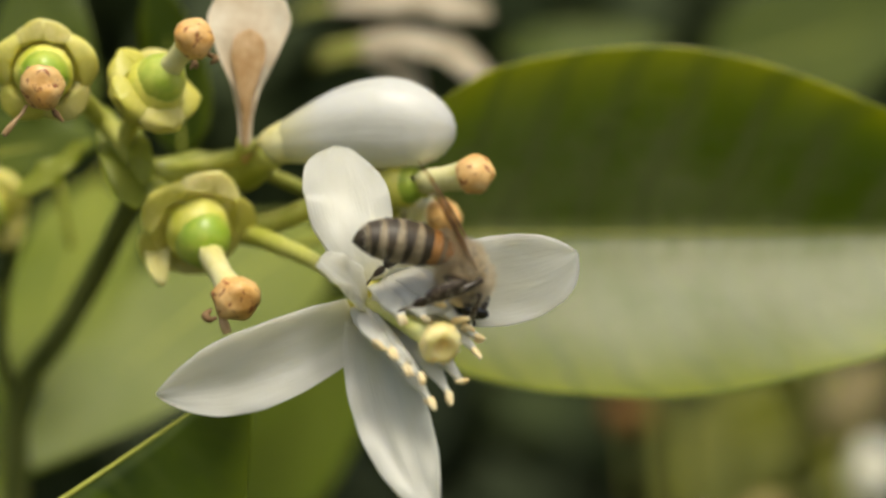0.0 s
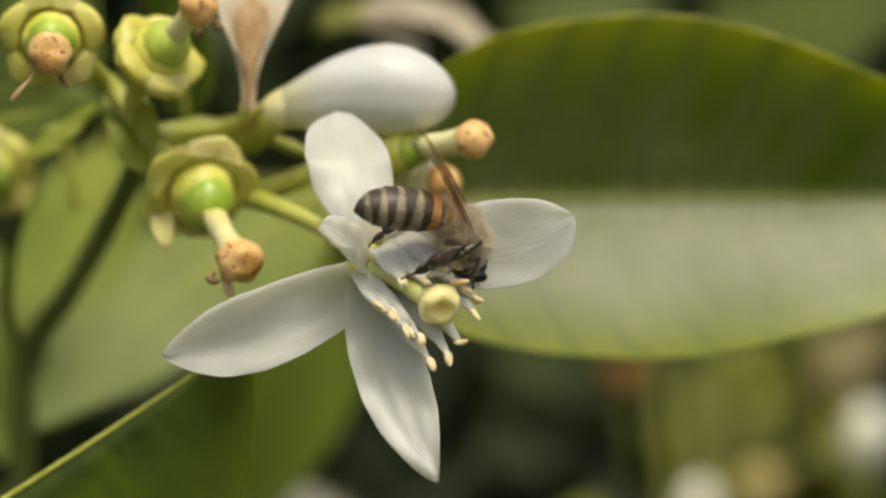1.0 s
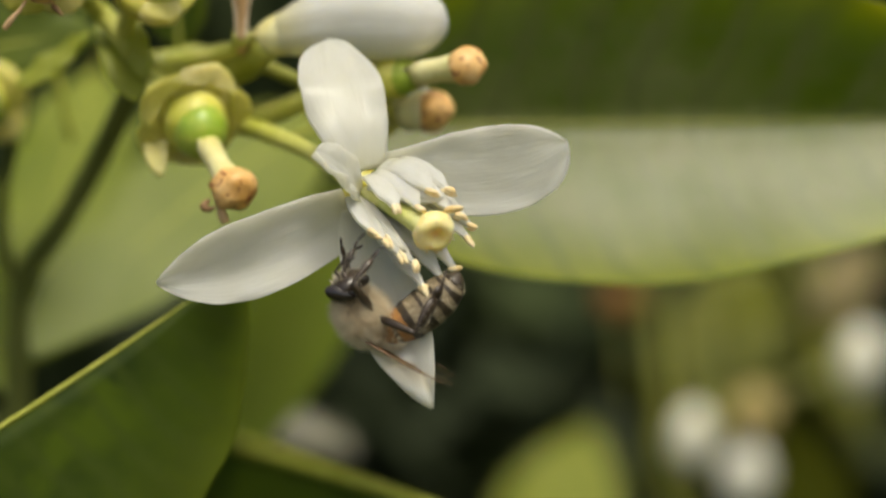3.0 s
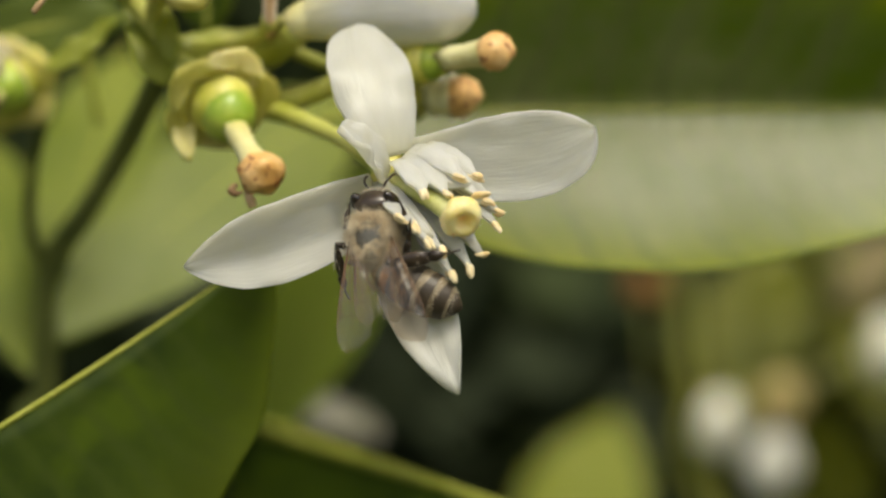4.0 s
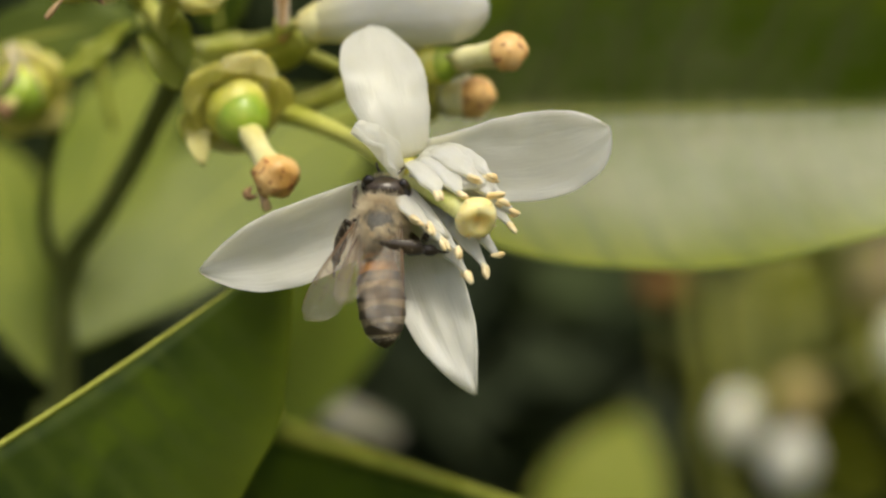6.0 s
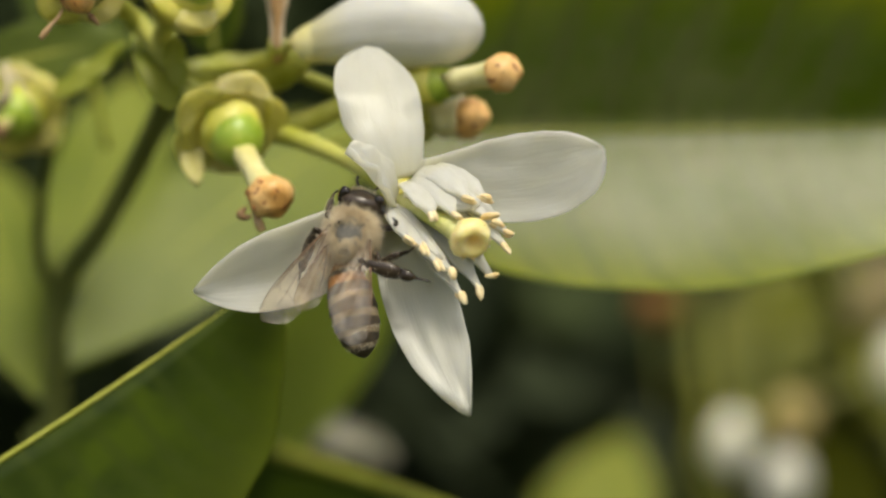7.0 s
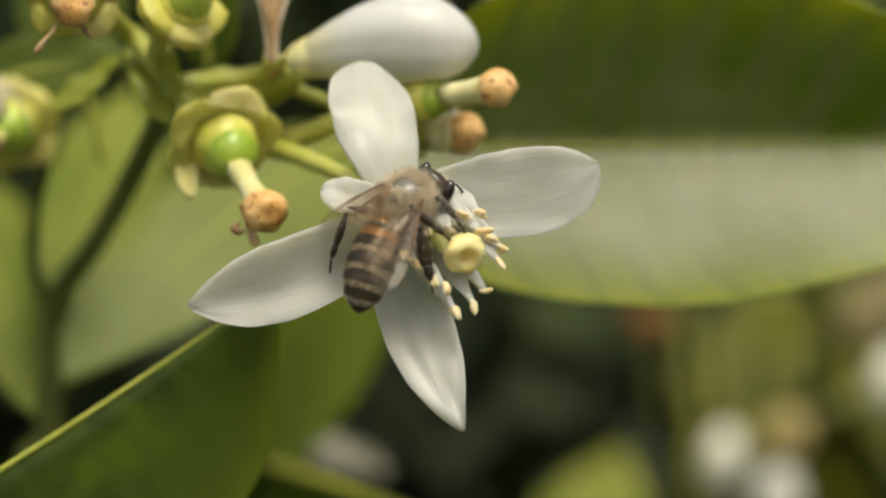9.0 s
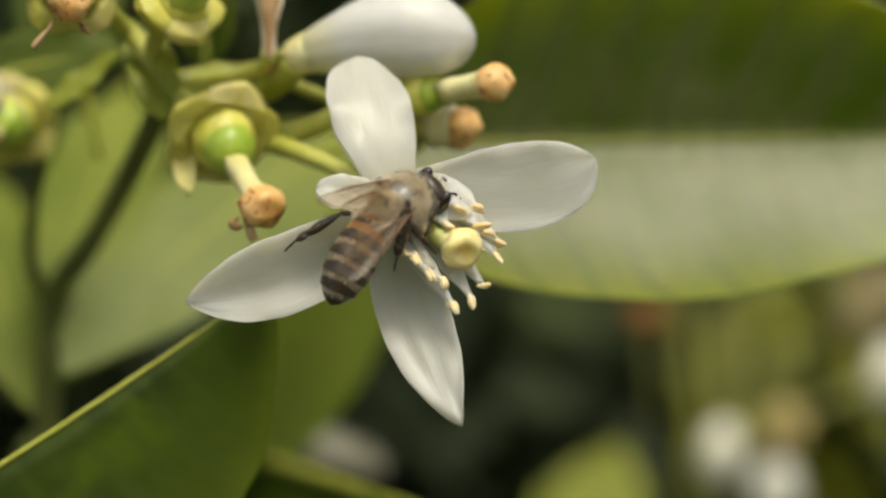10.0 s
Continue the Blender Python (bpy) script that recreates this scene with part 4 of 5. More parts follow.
part("stalk", Shape().tube(bez([(-16.22, 15.0, 10.36), (-16.05, 14.0, 11.01), (-15.97, 13.0, 11.65)], 5), [0.5, 0.65, 0.5], 10), WITHERED, wp)
for p0, p1, p2, w, sd in (((-8.63, 76.0, 25.78), (-0.86, 75.0, 26.56), (5.85, 72.0, 20.59), 4.0, 8), ((-11.88, 82.0, 30.34), (-2.69, 80.0, 31.02), (5.16, 78.0, 28.78), 4.6, 9), ((-8.70, 78.0, 24.77), (-5.07, 77.0, 24.07), (-2.37, 76.0, 19.79), 3.6, 10), ((-27.70, 132.0, -29.96), (-19.50, 130.0, -30.92), (-10.28, 126.0, -35.43), 4.2, 11)):
    q = thing("withered_petal", p0, "pale beige petal of a fading blossom", "petal", "fading petals")
    # The lowest petal's shade comes from its duller colour.
    part("blade", petal_shape(p0, p1, p2, (0.1, -0.7, 0.7), w, PETAL_FORM, 0.25, 0.1, 1.0, sd), BEIGE_SHADED if sd == 11 else BEIGE, q)
    part("stalk", Shape().tube(bez([vec(p0) + vec((-5, 3, -1)), vec(p0) + vec((-2, 1, 0)), p0], 5), 0.5, 8), PEDICEL, q)

# buds beyond, out of focus
for c, rx, rz, m_, lab in (((40.65, 209.0, -42.18), 3.3, 5.2, BUDWHITE, "closed white orange flower bud on its stalk"),
                           ((49.18, 207.0, -48.34), 4.1, 5.2, BUDWHITE, "closed white orange flower bud on its stalk"),
                           ((68.28, 211.0, -30.1), 3.7, 5.6, BUDWHITE, "closed white orange flower bud on its stalk"),
                           ((51.22, 211.0, -38.33), 3.7, 4.0, TANBUD, "tan spent flower bud on its stalk"),
                           ((30.46, 225.0, -20.97), 3.6, 3.0, RUST, "rusty brown withered flower bud")):
    q = thing("flower_bud", vec(c) - vec((0, 0, rz)), lab, "flower bud", "distant buds")
    part("petals", Shape().blob(c, (rx, rx, rz), (0.15, 0.1, 1), 16, 12, 0.08, 0.4), m_, q)
    part("stalk", Shape().tube(bez([vec(c) + vec((2, 6, -18)), vec(c) + vec((0.5, 2, -8)), vec(c) - vec((0, 0, rz * 0.85))], 6), 0.6, 8), PEDICEL, q)


# ---- honey bee ----
# In the bee's own space: x ahead, y to its left, z to its back's side.
bee = thing("honey_bee", (0, 0, 0), "brown-grey striped honey bee foraging on the blossom", "bee")


def fur(s, c, r, count, length, seed, lean=(-0.4, 0, 0), keep=None, width=0.034):
    rng = random.Random(seed)
    for _ in range(count):
        z, a = rng.uniform(-1, 1), rng.uniform(0, 2 * math.pi)
        q = math.sqrt(1 - z * z)
        n = vec((q * math.cos(a), q * math.sin(a), z))
        if keep and not keep(n):
            continue
        p = vec(c) + n * vec(r) * 0.98
        d = unit(n / vec(r) + vec(lean) + vec([rng.uniform(-0.45, 0.45) for _ in range(3)]))
        w = unit(np.cross(d, (rng.uniform(-1, 1), rng.uniform(-1, 1), rng.uniform(-1, 1)))) * width
        base = len(s.v)
        s.v += [tuple(p - w), tuple(p + w), tuple(p + d * length * rng.uniform(0.6, 1.15))]
        s.f.append((base, base + 1, base + 2))
        s.m.append(0)
    return s


thorax = part("thorax", Shape().blob((0, 0, 0), (1.75, 1.65, 2.05), (1, 0, 0), 22, 14, 0.05), FUZZ_SKIN, bee, "grey-brown furry thorax")
part("hair", fur(Shape(), (0, 0, 0), (2.05, 1.78, 1.68), 17000, 1.0, 11, width=0.022, keep=lambda n: n[2] - 0.35 * max(0.0, -n[0]) + 0.30 * noise.noise(Vector(n) * 5) < 0.80), FUZZ, thorax, "pale tan hair")

part("scutellum", Shape().blob((-1.45, 0, 1.05), (0.75, 0.42, 0.5), (0, 0.05, 1), 12, 8, hint=(1, 0, 0)), CHITIN, bee, "dark hind thorax plate")
HEAD_AT = (1.95, 0, -0.15)
s = Shape().blob(vec(HEAD_AT) + vec((0.75, 0, -0.35)), (1.76, 1.55, 0.95), (0.92, 0, 0.38), 20, 12, 0.05, hint=(0, 0, 1))
s.blob(vec(HEAD_AT) + vec((0.95, 0, -1.55)), (0.62, 0.55, 0.75), (0.15, 0, -1), 12, 8)
head = part("head", s, CHITIN, bee, "dark head", pivot=HEAD_AT)
part("hair", fur(Shape(), vec(HEAD_AT) + vec((0.72, 0, -0.3)), (0.97, 1.57, 1.47), 2600, 0.42, 12, lean=(0.2, 0, 0.2), keep=lambda n: abs(n[1]) < 0.66 and n[2] < 0.5 + 0.3 * noise.noise(Vector(n) * 5), width=0.024), FUZZ, head, "short pale hair")
for sgn in (1, -1):
    part("eye", Shape().blob(vec(HEAD_AT) + vec((0.72, sgn * 1.32, -0.25)), (0.70, 0.58, 1.22), (0.38, 0, 0.92), 16, 10), EYE_DARK, head, "glossy black compound eye")
    a0 = vec(HEAD_AT) + vec((1.45, sgn * 0.35, -0.35))
    a1, a2, a3 = a0 + vec((0.85, sgn * 0.55, 0.15)), a0 + vec((1.45, sgn * 0.75, -0.65)), a0 + vec((1.75, sgn * 0.85, -1.75))
    part("antenna", Shape().tube([a0, (a0 + a1) / 2, a1, *spline([a1, a2, a3], 5)[1:]], [0.11, 0.09, 0.11, 0.11, 0.09], 8), CHITIN, head)

ABD_AT = (-2.35, 0, -0.30)
ABD_LEN = 7.5


def abd_line(u):
    return vec((ABD_AT[0] + 0.35 - ABD_LEN * math.sin(u * 1.15) / 0.913, 0, ABD_AT[2] - 1.5 * u * u))


def abd_r(u):
    return float(np.interp(u, [0, .05, .14, .28, .45, .62, .78, .9, .97, 1], [.5, .95, 1.42, 1.72, 1.82, 1.72, 1.36, .80, .34, .06]))


def abd_rings(u0, u1, grow0, grow1, k=26, n=6):
    out = []
    for u in np.linspace(u0, u1, n + 1):
        f = (u - u0) / (u1 - u0)
        r = abd_r(u) * (grow0 + (grow1 - grow0) * f)
        c = abd_line(u)
        d = unit(abd_line(min(u + 0.01, 1.0)) - abd_line(max(u - 0.01, 0.0)))
        up = np.cross((0, 1, 0), d)
        up = up if up[2] > 0 else -up
        out.append([c + r * (math.cos(a) * vec((0, 1, 0)) + 0.88 * math.sin(a) * up) for a in np.linspace(0, 2 * math.pi, k, endpoint=False)])
    return out


abdomen = part("abdomen", Shape().rings(abd_rings(0.0, 0.99, 0.93, 0.9, n=16)), CHITIN_BROWN, bee, "striped abdomen", pivot=ABD_AT)
cuts = (0.0, 0.14, 0.30, 0.46, 0.62, 0.78, 1.0)


def band_end(i, a):
    """Where the pale front band of a tergite ends, as a share of it: narrow on the back, broad down the flanks and below."""
    down = max(0.0, -math.sin(a))
    jag = 0.07 * noise.noise(Vector((a * 3.1, i * 5.0, 2.0))) + 0.05 * noise.noise(Vector((a * 9.0, i * 3.0, 7.0)))
    return (0.66, 0.48, 0.28, 0.28, 0.26, 0.14)[i] + (0.30 * abs(math.cos(a)) ** 1.5 + 0.42 * down) * (0.4 if i == 5 else 0.2 if i < 2 else 1) + jag


def tergite(i, k=48):
    u0, u1 = cuts[i], cuts[i + 1]
    ang = np.linspace(0, 2 * math.pi, k, endpoint=False)
    grid = []
    for f in (0.0, 0.33, 0.66, 1.0, 1.25, 1.5, 1.75, 2.0):
        ring = []
        for q, a in enumerate(ang):
            b = min(0.9, band_end(i, a))
            g_ = f * b if f <= 1 else b + (f - 1) * (1 - b)
            u = u0 + (u1 - u0) * g_
            ring.append(abd_rings(u, min(u + 0.005, 1.0) if u < 1 else u + 1e-4, 0.985 + (0.05 if i < 5 else 0.015) * g_, 1.0, k=k, n=1)[0][q])
        grid.append(ring)
    return Shape().rings(grid[:4], caps=False, m=0).rings(grid[3:], caps=i == 5, m=1)


for i in range(6):
    part("tergite", tergite(i), [AMBER if i < 2 else BAND, TERGITE], abdomen)
hair = Shape()
rng = random.Random(21)
for i in range(2, 6):
    for _ in range(170):
        u = cuts[i] + (cuts[i + 1] - cuts[i]) * rng.uniform(0.0, 0.26)
        a = rng.uniform(0, 2 * math.pi)
        ring = abd_rings(u, u + 0.01, 1.0, 1.0, n=1)[0]
        p = vec(ring[int(a / 6.2832 * 26) % 26]) + vec([rng.uniform(-0.2, 0.2) for _ in range(3)])
        out = unit(p - abd_line(u))
        p = abd_line(u) + out * np.linalg.norm(vec(ring[int(a / 6.2832 * 26) % 26]) - abd_line(u))
        d = unit(out * 0.5 + vec((-1, 0, -0.2)))
        w = unit(np.cross(d, out)) * 0.022
        b = len(hair.v)
        hair.v += [tuple(p - w), tuple(p + w), tuple(p + d * 0.22)]
        hair.f.append((b, b + 1, b + 2))
        hair.m.append(0)
part("hair", hair, FUZZ, abdomen, "pale hair bands")
part("hair", fur(Shape(), abd_line(0.08), (1.0, 1.45, 1.35), 1800, 0.55, 31, lean=(-0.7, 0, 0.2), width=0.022), FUZZ, abdomen, "tan hair")

WING_FORM = smooth_table([0, .08, .25, .5, .7, .86, .95, 1], [.18, .22, .48, .80, 1, .92, .62, .08])


def wing(name, root, length, lead, trail, sgn):
    line = bez([(0, 0, 0), (-length * 0.5, 0, 0.25), (-length, 0, -0.1)], 22)
    s = Shape().sheet(line, (0, sgn, 0), (0, -sgn, 0), lead, trail, WING_FORM, 0.025, cup=-0.04, ridge=0.03, ridges=9, ruffle=0.25, nv=8, seed=length)
    for k in range(len(s.v)):
        s.v[k] = tuple(vec(s.v[k]) + vec(root))
    w = part(name, s, WING, bee, "clear brown-tinted veined wing", pivot=root)
    v = Shape()

    def at(u, e):
        i = u * 22
        a, b = line[int(min(i, 21))], line[int(min(i, 21)) + 1]
        c = a + (b - a) * (i - int(min(i, 21)))
        return vec(root) + c + vec((0, sgn * (lead if e > 0 else trail) * WING_FORM(u) * e, 0.02))

    v.tube([at(u, 0.97) for u in np.linspace(0.01, 0.93, 14)], [0.075, 0.06, 0.025], 6)
    v.tube([at(u, 0.72) for u in np.linspace(0.01, 0.72, 10)], [0.06, 0.035], 6)
    v.tube([at(u, 0.1 - 0.35 * u) for u in np.linspace(0.01, 0.82, 10)], [0.04, 0.02], 6)
    v.tube([at(u, -0.62 * min(1, 2.2 * u)) for u in np.linspace(0.01, 0.70, 10)], [0.04, 0.02], 6)
    for u in (0.36, 0.52, 0.66):
        v.tube([at(u, 0.72), at(u + 0.05, 0.2), at(u + 0.02, -0.12), at(u + 0.06, -0.55)], 0.02, 5)
    part("vein", v, VEIN, w)
    return w


wings = {}
for sgn, key in ((1, "L"), (-1, "R")):
    wings["H" + key] = wing("hind_wing", (-0.75, sgn * 1.2, 0.75), 6.2, 0.75, 1.35, sgn)
    wings["F" + key] = wing("fore_wing", (0.25, sgn * 1.45, 1.0), 9.2, 0.85, 2.1, sgn)

LEGS = {}
for key, hip, l1, l2, tw in (("F", (1.05, 0.75, -1.35), 2.4, 3.5, 0.25), ("M", (0.0, 0.9, -1.45), 2.9, 4.4, 0.30), ("H", (-0.95, 0.85, -1.4), 3.4, 5.5, 0.58)):
    for sgn, side in ((1, "L"), (-1, "R")):
        h = vec((hip[0], hip[1] * sgn, hip[2]))
        fem = Shape().tube([h + vec((x * l1, 0, 0)) for x in np.linspace(-0.05, 1, 8)], [0.26, 0.34, 0.34, 0.28, 0.20], 8)
        f = part("leg", fem, CHITIN, bee, "dark jointed leg", pivot=h)
        k = h + vec((l1, 0, 0))
        tb = Shape().tube([k + vec((x * l2 * 0.56, 0, 0)) for x in np.linspace(-0.03, 1, 8)], [0.16, tw * 0.7, tw * 1.0, tw * 1.15, tw * 0.75], 8, flat=0.55 if key == "H" else 0.9, hint=(0, 0, 1))
        tb.tube([k + vec((l2 * x, 0, 0)) for x in np.linspace(0.56, 0.78, 5)], [tw * 0.55, tw * 0.8, tw * 0.72, 0.12], 8, flat=0.6)
        tb.tube([k + vec((l2 * x, 0, (x - 0.78) * -1.2)) for x in np.linspace(0.78, 1.0, 6)], [0.10, 0.085, 0.10, 0.07], 6)
        t = part("shin", tb, CHITIN, f, pivot=k)
        bristle = fur(Shape(), k + vec((l2 * 0.3, 0, 0)), (l2 * 0.28, tw * 0.9, tw * 0.8), 130, 0.28, 40 + ord(key), lean=(0.7, 0, 0), width=0.02)
        part("bristles", bristle, FUZZ, t)
        LEGS[key + side] = (f, t, h, l1, l2, sgn)

REST = {"F": (3.3, 2.5, -1.9), "M": (0.4, 4.3, -2.0), "H": (-4.6, 3.4, -2.0)}


def turn(x_to, z_to):
    """The rotation that takes x to x_to and z towards z_to."""
    x = unit(x_to)
    z = vec(z_to)
    z = unit(z - x * np.dot(z, x))
    y = np.cross(z, x)
    return Matrix(np.column_stack((x, y, z)).tolist())


BEATS = []


def beat(t, at, ahead, back, tail, tail_back, wing_l, wing_r, wing_up, nod=(0, 0), **feet):
    """One moment of the bee: place (mm), its forward and dorsal ways, the tail's and the wings' ways, head's nod and turn in degrees, feet's places."""
    BEATS.append((t, vec(at), ahead, back, tail, tail_back, wing_l, wing_r, wing_up, nod, feet))


beat(0, (1.67, -3.0, 0.94), (0.4, 0.57, -0.72), (0.8, -0.25, 0.45), (-0.97, -0.22, 0.1), (0.1, -0.5, 0.85), (-0.47, -0.4, 0.78), (-0.42, -0.33, 0.84), (0.85, -0.1, 0.4), nod=(20, 0), HL=(-6.19, -1.0, -0.07), HR=(-3.33, -6.0, -1.97), MR=(-1.06, -6.0, -1.43))
beat(0.5, (1.77, -3.0, 0.65), (0.4, 0.57, -0.72), (0.8, -0.25, 0.45), (-0.9, -0.3, -0.3), (-0.15, -0.6, 0.78), (-0.47, -0.4, 0.78), (-0.45, -0.35, 0.82), (0.85, -0.1, 0.4), nod=(20, 0), HL=(-6.43, -1.0, -0.3), HR=(-2.68, -6.0, -3.03), MR=(-0.58, -6.0, -2.4))
beat(1, (1.67, -3.0, 0.9), (0.4, 0.57, -0.72), (0.8, -0.25, 0.45), (-0.97, -0.22, 0.05), (0.1, -0.5, 0.85), (-0.47, -0.4, 0.78), (-0.42, -0.33, 0.84), (0.85, -0.1, 0.4), nod=(20, 0), HL=(-6.32, -1.0, -0.26), HR=(-3.16, -6.0, -2.36), MR=(-0.8, -6.0, -1.64))
beat(1.2, (1.37, -3.5, 2.25), (0.75, 0.3, -0.55), (0.45, -0.6, 0.65), (-0.95, -0.2, -0.1), (0.05, -0.65, 0.75), (-0.75, 0.2, 0.6), (-0.7, -0.15, 0.65), (0.4, -0.7, 0.55), nod=(15, 0), HL=(-6.18, -1.0, -0.41), HR=(-3.49, -6.0, -2.92))
beat(1.4, (2.22, -4.0, 2.5), (0.97, 0.2, 0.05), (0.05, -0.86, 0.5), (-0.95, -0.15, -0.2), (0.0, -0.8, 0.6), (-0.98, 0.1, 0.2), (-0.85, -0.35, -0.2), (0.05, -0.83, 0.55), HR=(-3.88, -5.0, -3.38), MR=(-0.49, -6.0, -0.82))
beat(1.5, (3.44, -4.0, 1.26), (0.98, 0.12, 0.05), (0.0, -0.9, 0.45), (-0.92, -0.15, -0.32), (-0.05, -0.83, 0.55), (-0.98, 0.1, 0.17), (-0.8, -0.35, -0.45), (0.0, -0.86, 0.5), HR=(-3.92, -6.0, -4.42), HL=(-6.89, -1.0, -0.05))
beat(1.6, (3.65, -4.0, 0.41), (0.85, 0.2, -0.5), (0.35, -0.75, 0.55), (-0.98, -0.15, -0.05), (0.0, -0.7, 0.7), (-0.55, 0.1, 0.8), (-0.6, -0.25, 0.75), (0.45, -0.75, 0.45), nod=(10, 0), HL=(-5.12, -1.0, 0.46))
beat(1.7, (4.62, -4.0, -0.95), (0.7, 0.2, -0.68), (0.55, -0.7, 0.45), (-0.93, -0.2, 0.25), (0.2, -0.6, 0.75), (-0.35, 0.1, 0.9), (-0.4, -0.2, 0.9), (0.75, -0.5, 0.35), nod=(12, 0), MR=(1.04, -7.0, -3.05))
beat(1.8, (5.23, -4.0, -2.91), (0.05, 0.3, -0.95), (0.95, -0.3, 0.1), (-0.88, -0.2, 0.40), (0.38, -0.5, 0.80), (0.35, 0.1, 0.9), (0.15, -0.1, 0.98), (0.95, -0.25, -0.2), nod=(15, 0), MR=(1.59, -7.0, -4.06), HR=(-0.12, -4.0, -0.3))
beat(1.9, (2.96, -3.8, -6.68), (-0.72, 0.1, -0.66), (0.66, -0.3, -0.66), (0.25, -0.05, 0.96), (0.9, -0.3, -0.25), (0.75, 0.1, 0.65), (0.72, -0.2, 0.5), (0.6, -0.5, -0.6), nod=(5, 0), HR=(0.44, -5.0, -2.17), HL=(-2.15, -3.0, 0.57), MR=(0.04, -7.0, -5.09))
beat(2, (0.40, -3.2, -7.55), (-0.93, 0.1, -0.3), (0.3, 0.35, -0.85), (0.67, -0.05, 0.72), (0.70, -0.2, -0.66), (0.96, 0.25, 0.1), (0.97, -0.1, 0.05), (0.1, -0.5, -0.85), nod=(5, 0), HR=(0.38, -6.0, -5.5), HL=(-2.25, -2.0, 0.39), MR=(-1.51, -6.0, -6.36), FR=(-2.78, -5.0, -7.04))
beat(2.2, (-1.35, -4.9, -9.34), (-0.98, 0.0, -0.08), (0.1, 0.42, -0.9), (0.5, -0.05, 0.85), (0.82, -0.15, -0.5), (0.95, 0.25, -0.13), (0.98, -0.1, -0.0), (-0.1, 0.2, -0.97), nod=(18, 0), HR=(0.11, -6.0, -5.82), MR=(-2.84, -6.0, -6.26), FR=(-4.55, -5.0, -6.31))
beat(2.5, (-3.08, -5.0, -10.47), (-0.98, -0.1, 0.08), (0.0, 0.42, -0.9), (0.62, -0.05, 0.77), (0.7, 0.35, -0.58), (0.95, 0.2, -0.3), (0.97, -0.1, -0.17), (-0.2, 0.15, -0.97), nod=(32, 0), HR=(0.42, -6.0, -5.68), MR=(-1.9, -6.0, -5.35), FR=(-4.03, -5.0, -4.96), HL=(1.08, -2.0, -6.75), FL=(-6.18, -4.0, -5.42))
beat(2.7, (-3.76, -5.0, -11.13), (-0.93, -0.1, 0.3), (-0.25, 0.42, -0.88), (0.68, -0.05, 0.72), (0.65, 0.35, -0.65), (0.9, 0.2, -0.35), (0.92, -0.1, -0.38), (-0.35, 0.15, -0.9), nod=(32, 0), HR=(0.57, -6.0, -7.49), MR=(-2.39, -6.0, -6.64), FR=(-4.52, -5.0, -5.41))
beat(3, (-5.72, -4.7, -10.46), (-0.68, -0.1, 0.72), (-0.6, 0.4, -0.6), (0.76, -0.05, 0.64), (0.58, 0.3, -0.7), (0.82, 0.2, -0.55), (0.87, -0.1, -0.48), (-0.48, 0.1, -0.85), nod=(28, 0), HR=(0.88, -6.0, -7.13), MR=(-3.79, -6.0, -4.79), FR=(-5.67, -5.0, -4.17), FL=(-7.41, -4.0, -4.6))
beat(3.1, (-6.24, -4.4, -10.06), (-0.58, -0.1, 0.8), (-0.76, -0.1, -0.55), (0.82, -0.15, 0.35), (0.4, -0.45, -0.75), (0.6, 0.15, -0.78), (0.76, -0.15, -0.62), (-0.55, -0.25, -0.6), nod=(20, 0), HR=(0.9, -6.0, -7.44), MR=(-3.99, -6.0, -5.45), FR=(-5.79, -5.0, -4.21))
beat(3.2, (-6.6, -4.0, -9.49), (-0.48, -0.12, 0.86), (-0.8, -0.45, -0.38), (0.85, -0.25, 0.0), (0.1, -0.8, -0.6), (0.35, -0.30, -0.92), (0.62, -0.46, -0.78), (-0.5, -0.85, -0.1), nod=(5, 0), HR=(0.88, -7.0, -7.7), MR=(-4.16, -7.0, -6.05), FR=(-5.88, -6.0, -4.19))
beat(3.75, (-6.75, -4.0, -7.0), (-0.2, -0.0, 0.97), (-0.5, -0.86, -0.1), (0.85, -0.25, -0.35), (-0.1, -1.0, -0.2), (0.05, -0.30, -0.98), (0.40, -0.46, -0.90), (-0.3, -0.95, 0.0), nod=(5, 0), HR=(-0.14, -7.0, -7.09), MR=(-3.7, -7.0, -5.21), FR=(-4.57, -6.0, -3.55))
beat(4.3, (-7.08, -3.0, -4.98), (0.05, 0.12, 1.0), (-0.2, -1.0, 0.1), (0.85, -0.25, -0.42), (-0.2, -1.0, -0.1), (-0.10, -0.30, -0.98), (0.28, -0.46, -0.95), (-0.25, -1.0, 0.05), nod=(12, 0), HR=(-0.94, -7.0, -6.7), MR=(-3.74, -7.0, -4.38), FR=(-4.3, -6.0, -3.14), ML=(-10.13, -2.0, -3.83))
beat(4.5, (-7.62, -3.0, -5.24), (0.05, 0.12, 1.0), (-0.2, -1.0, 0.1), (0.82, -0.25, -0.5), (-0.2, -1.0, -0.1), (-0.10, -0.30, -0.98), (0.22, -0.46, -0.96), (-0.25, -1.0, 0.05), nod=(12, 0), HR=(-1.38, -7.0, -6.92), MR=(-4.18, -7.0, -4.6), FR=(-4.75, -6.0, -3.36), ML=(-10.67, -2.0, -4.04))
beat(5, (-7.59, -3.0, -5.2), (0.05, 0.12, 1.0), (-0.15, -1.0, 0.1), (0.74, -0.2, -0.63), (-0.2, -1.0, -0.05), (-0.18, -0.30, -0.97), (0.10, -0.46, -0.98), (-0.2, -1.0, 0.05), nod=(12, 0), HR=(-1.49, -7.0, -7.06), MR=(-4.24, -7.0, -4.82), FR=(-4.63, -6.0, -3.58), ML=(-11.02, -1.0, -1.9))
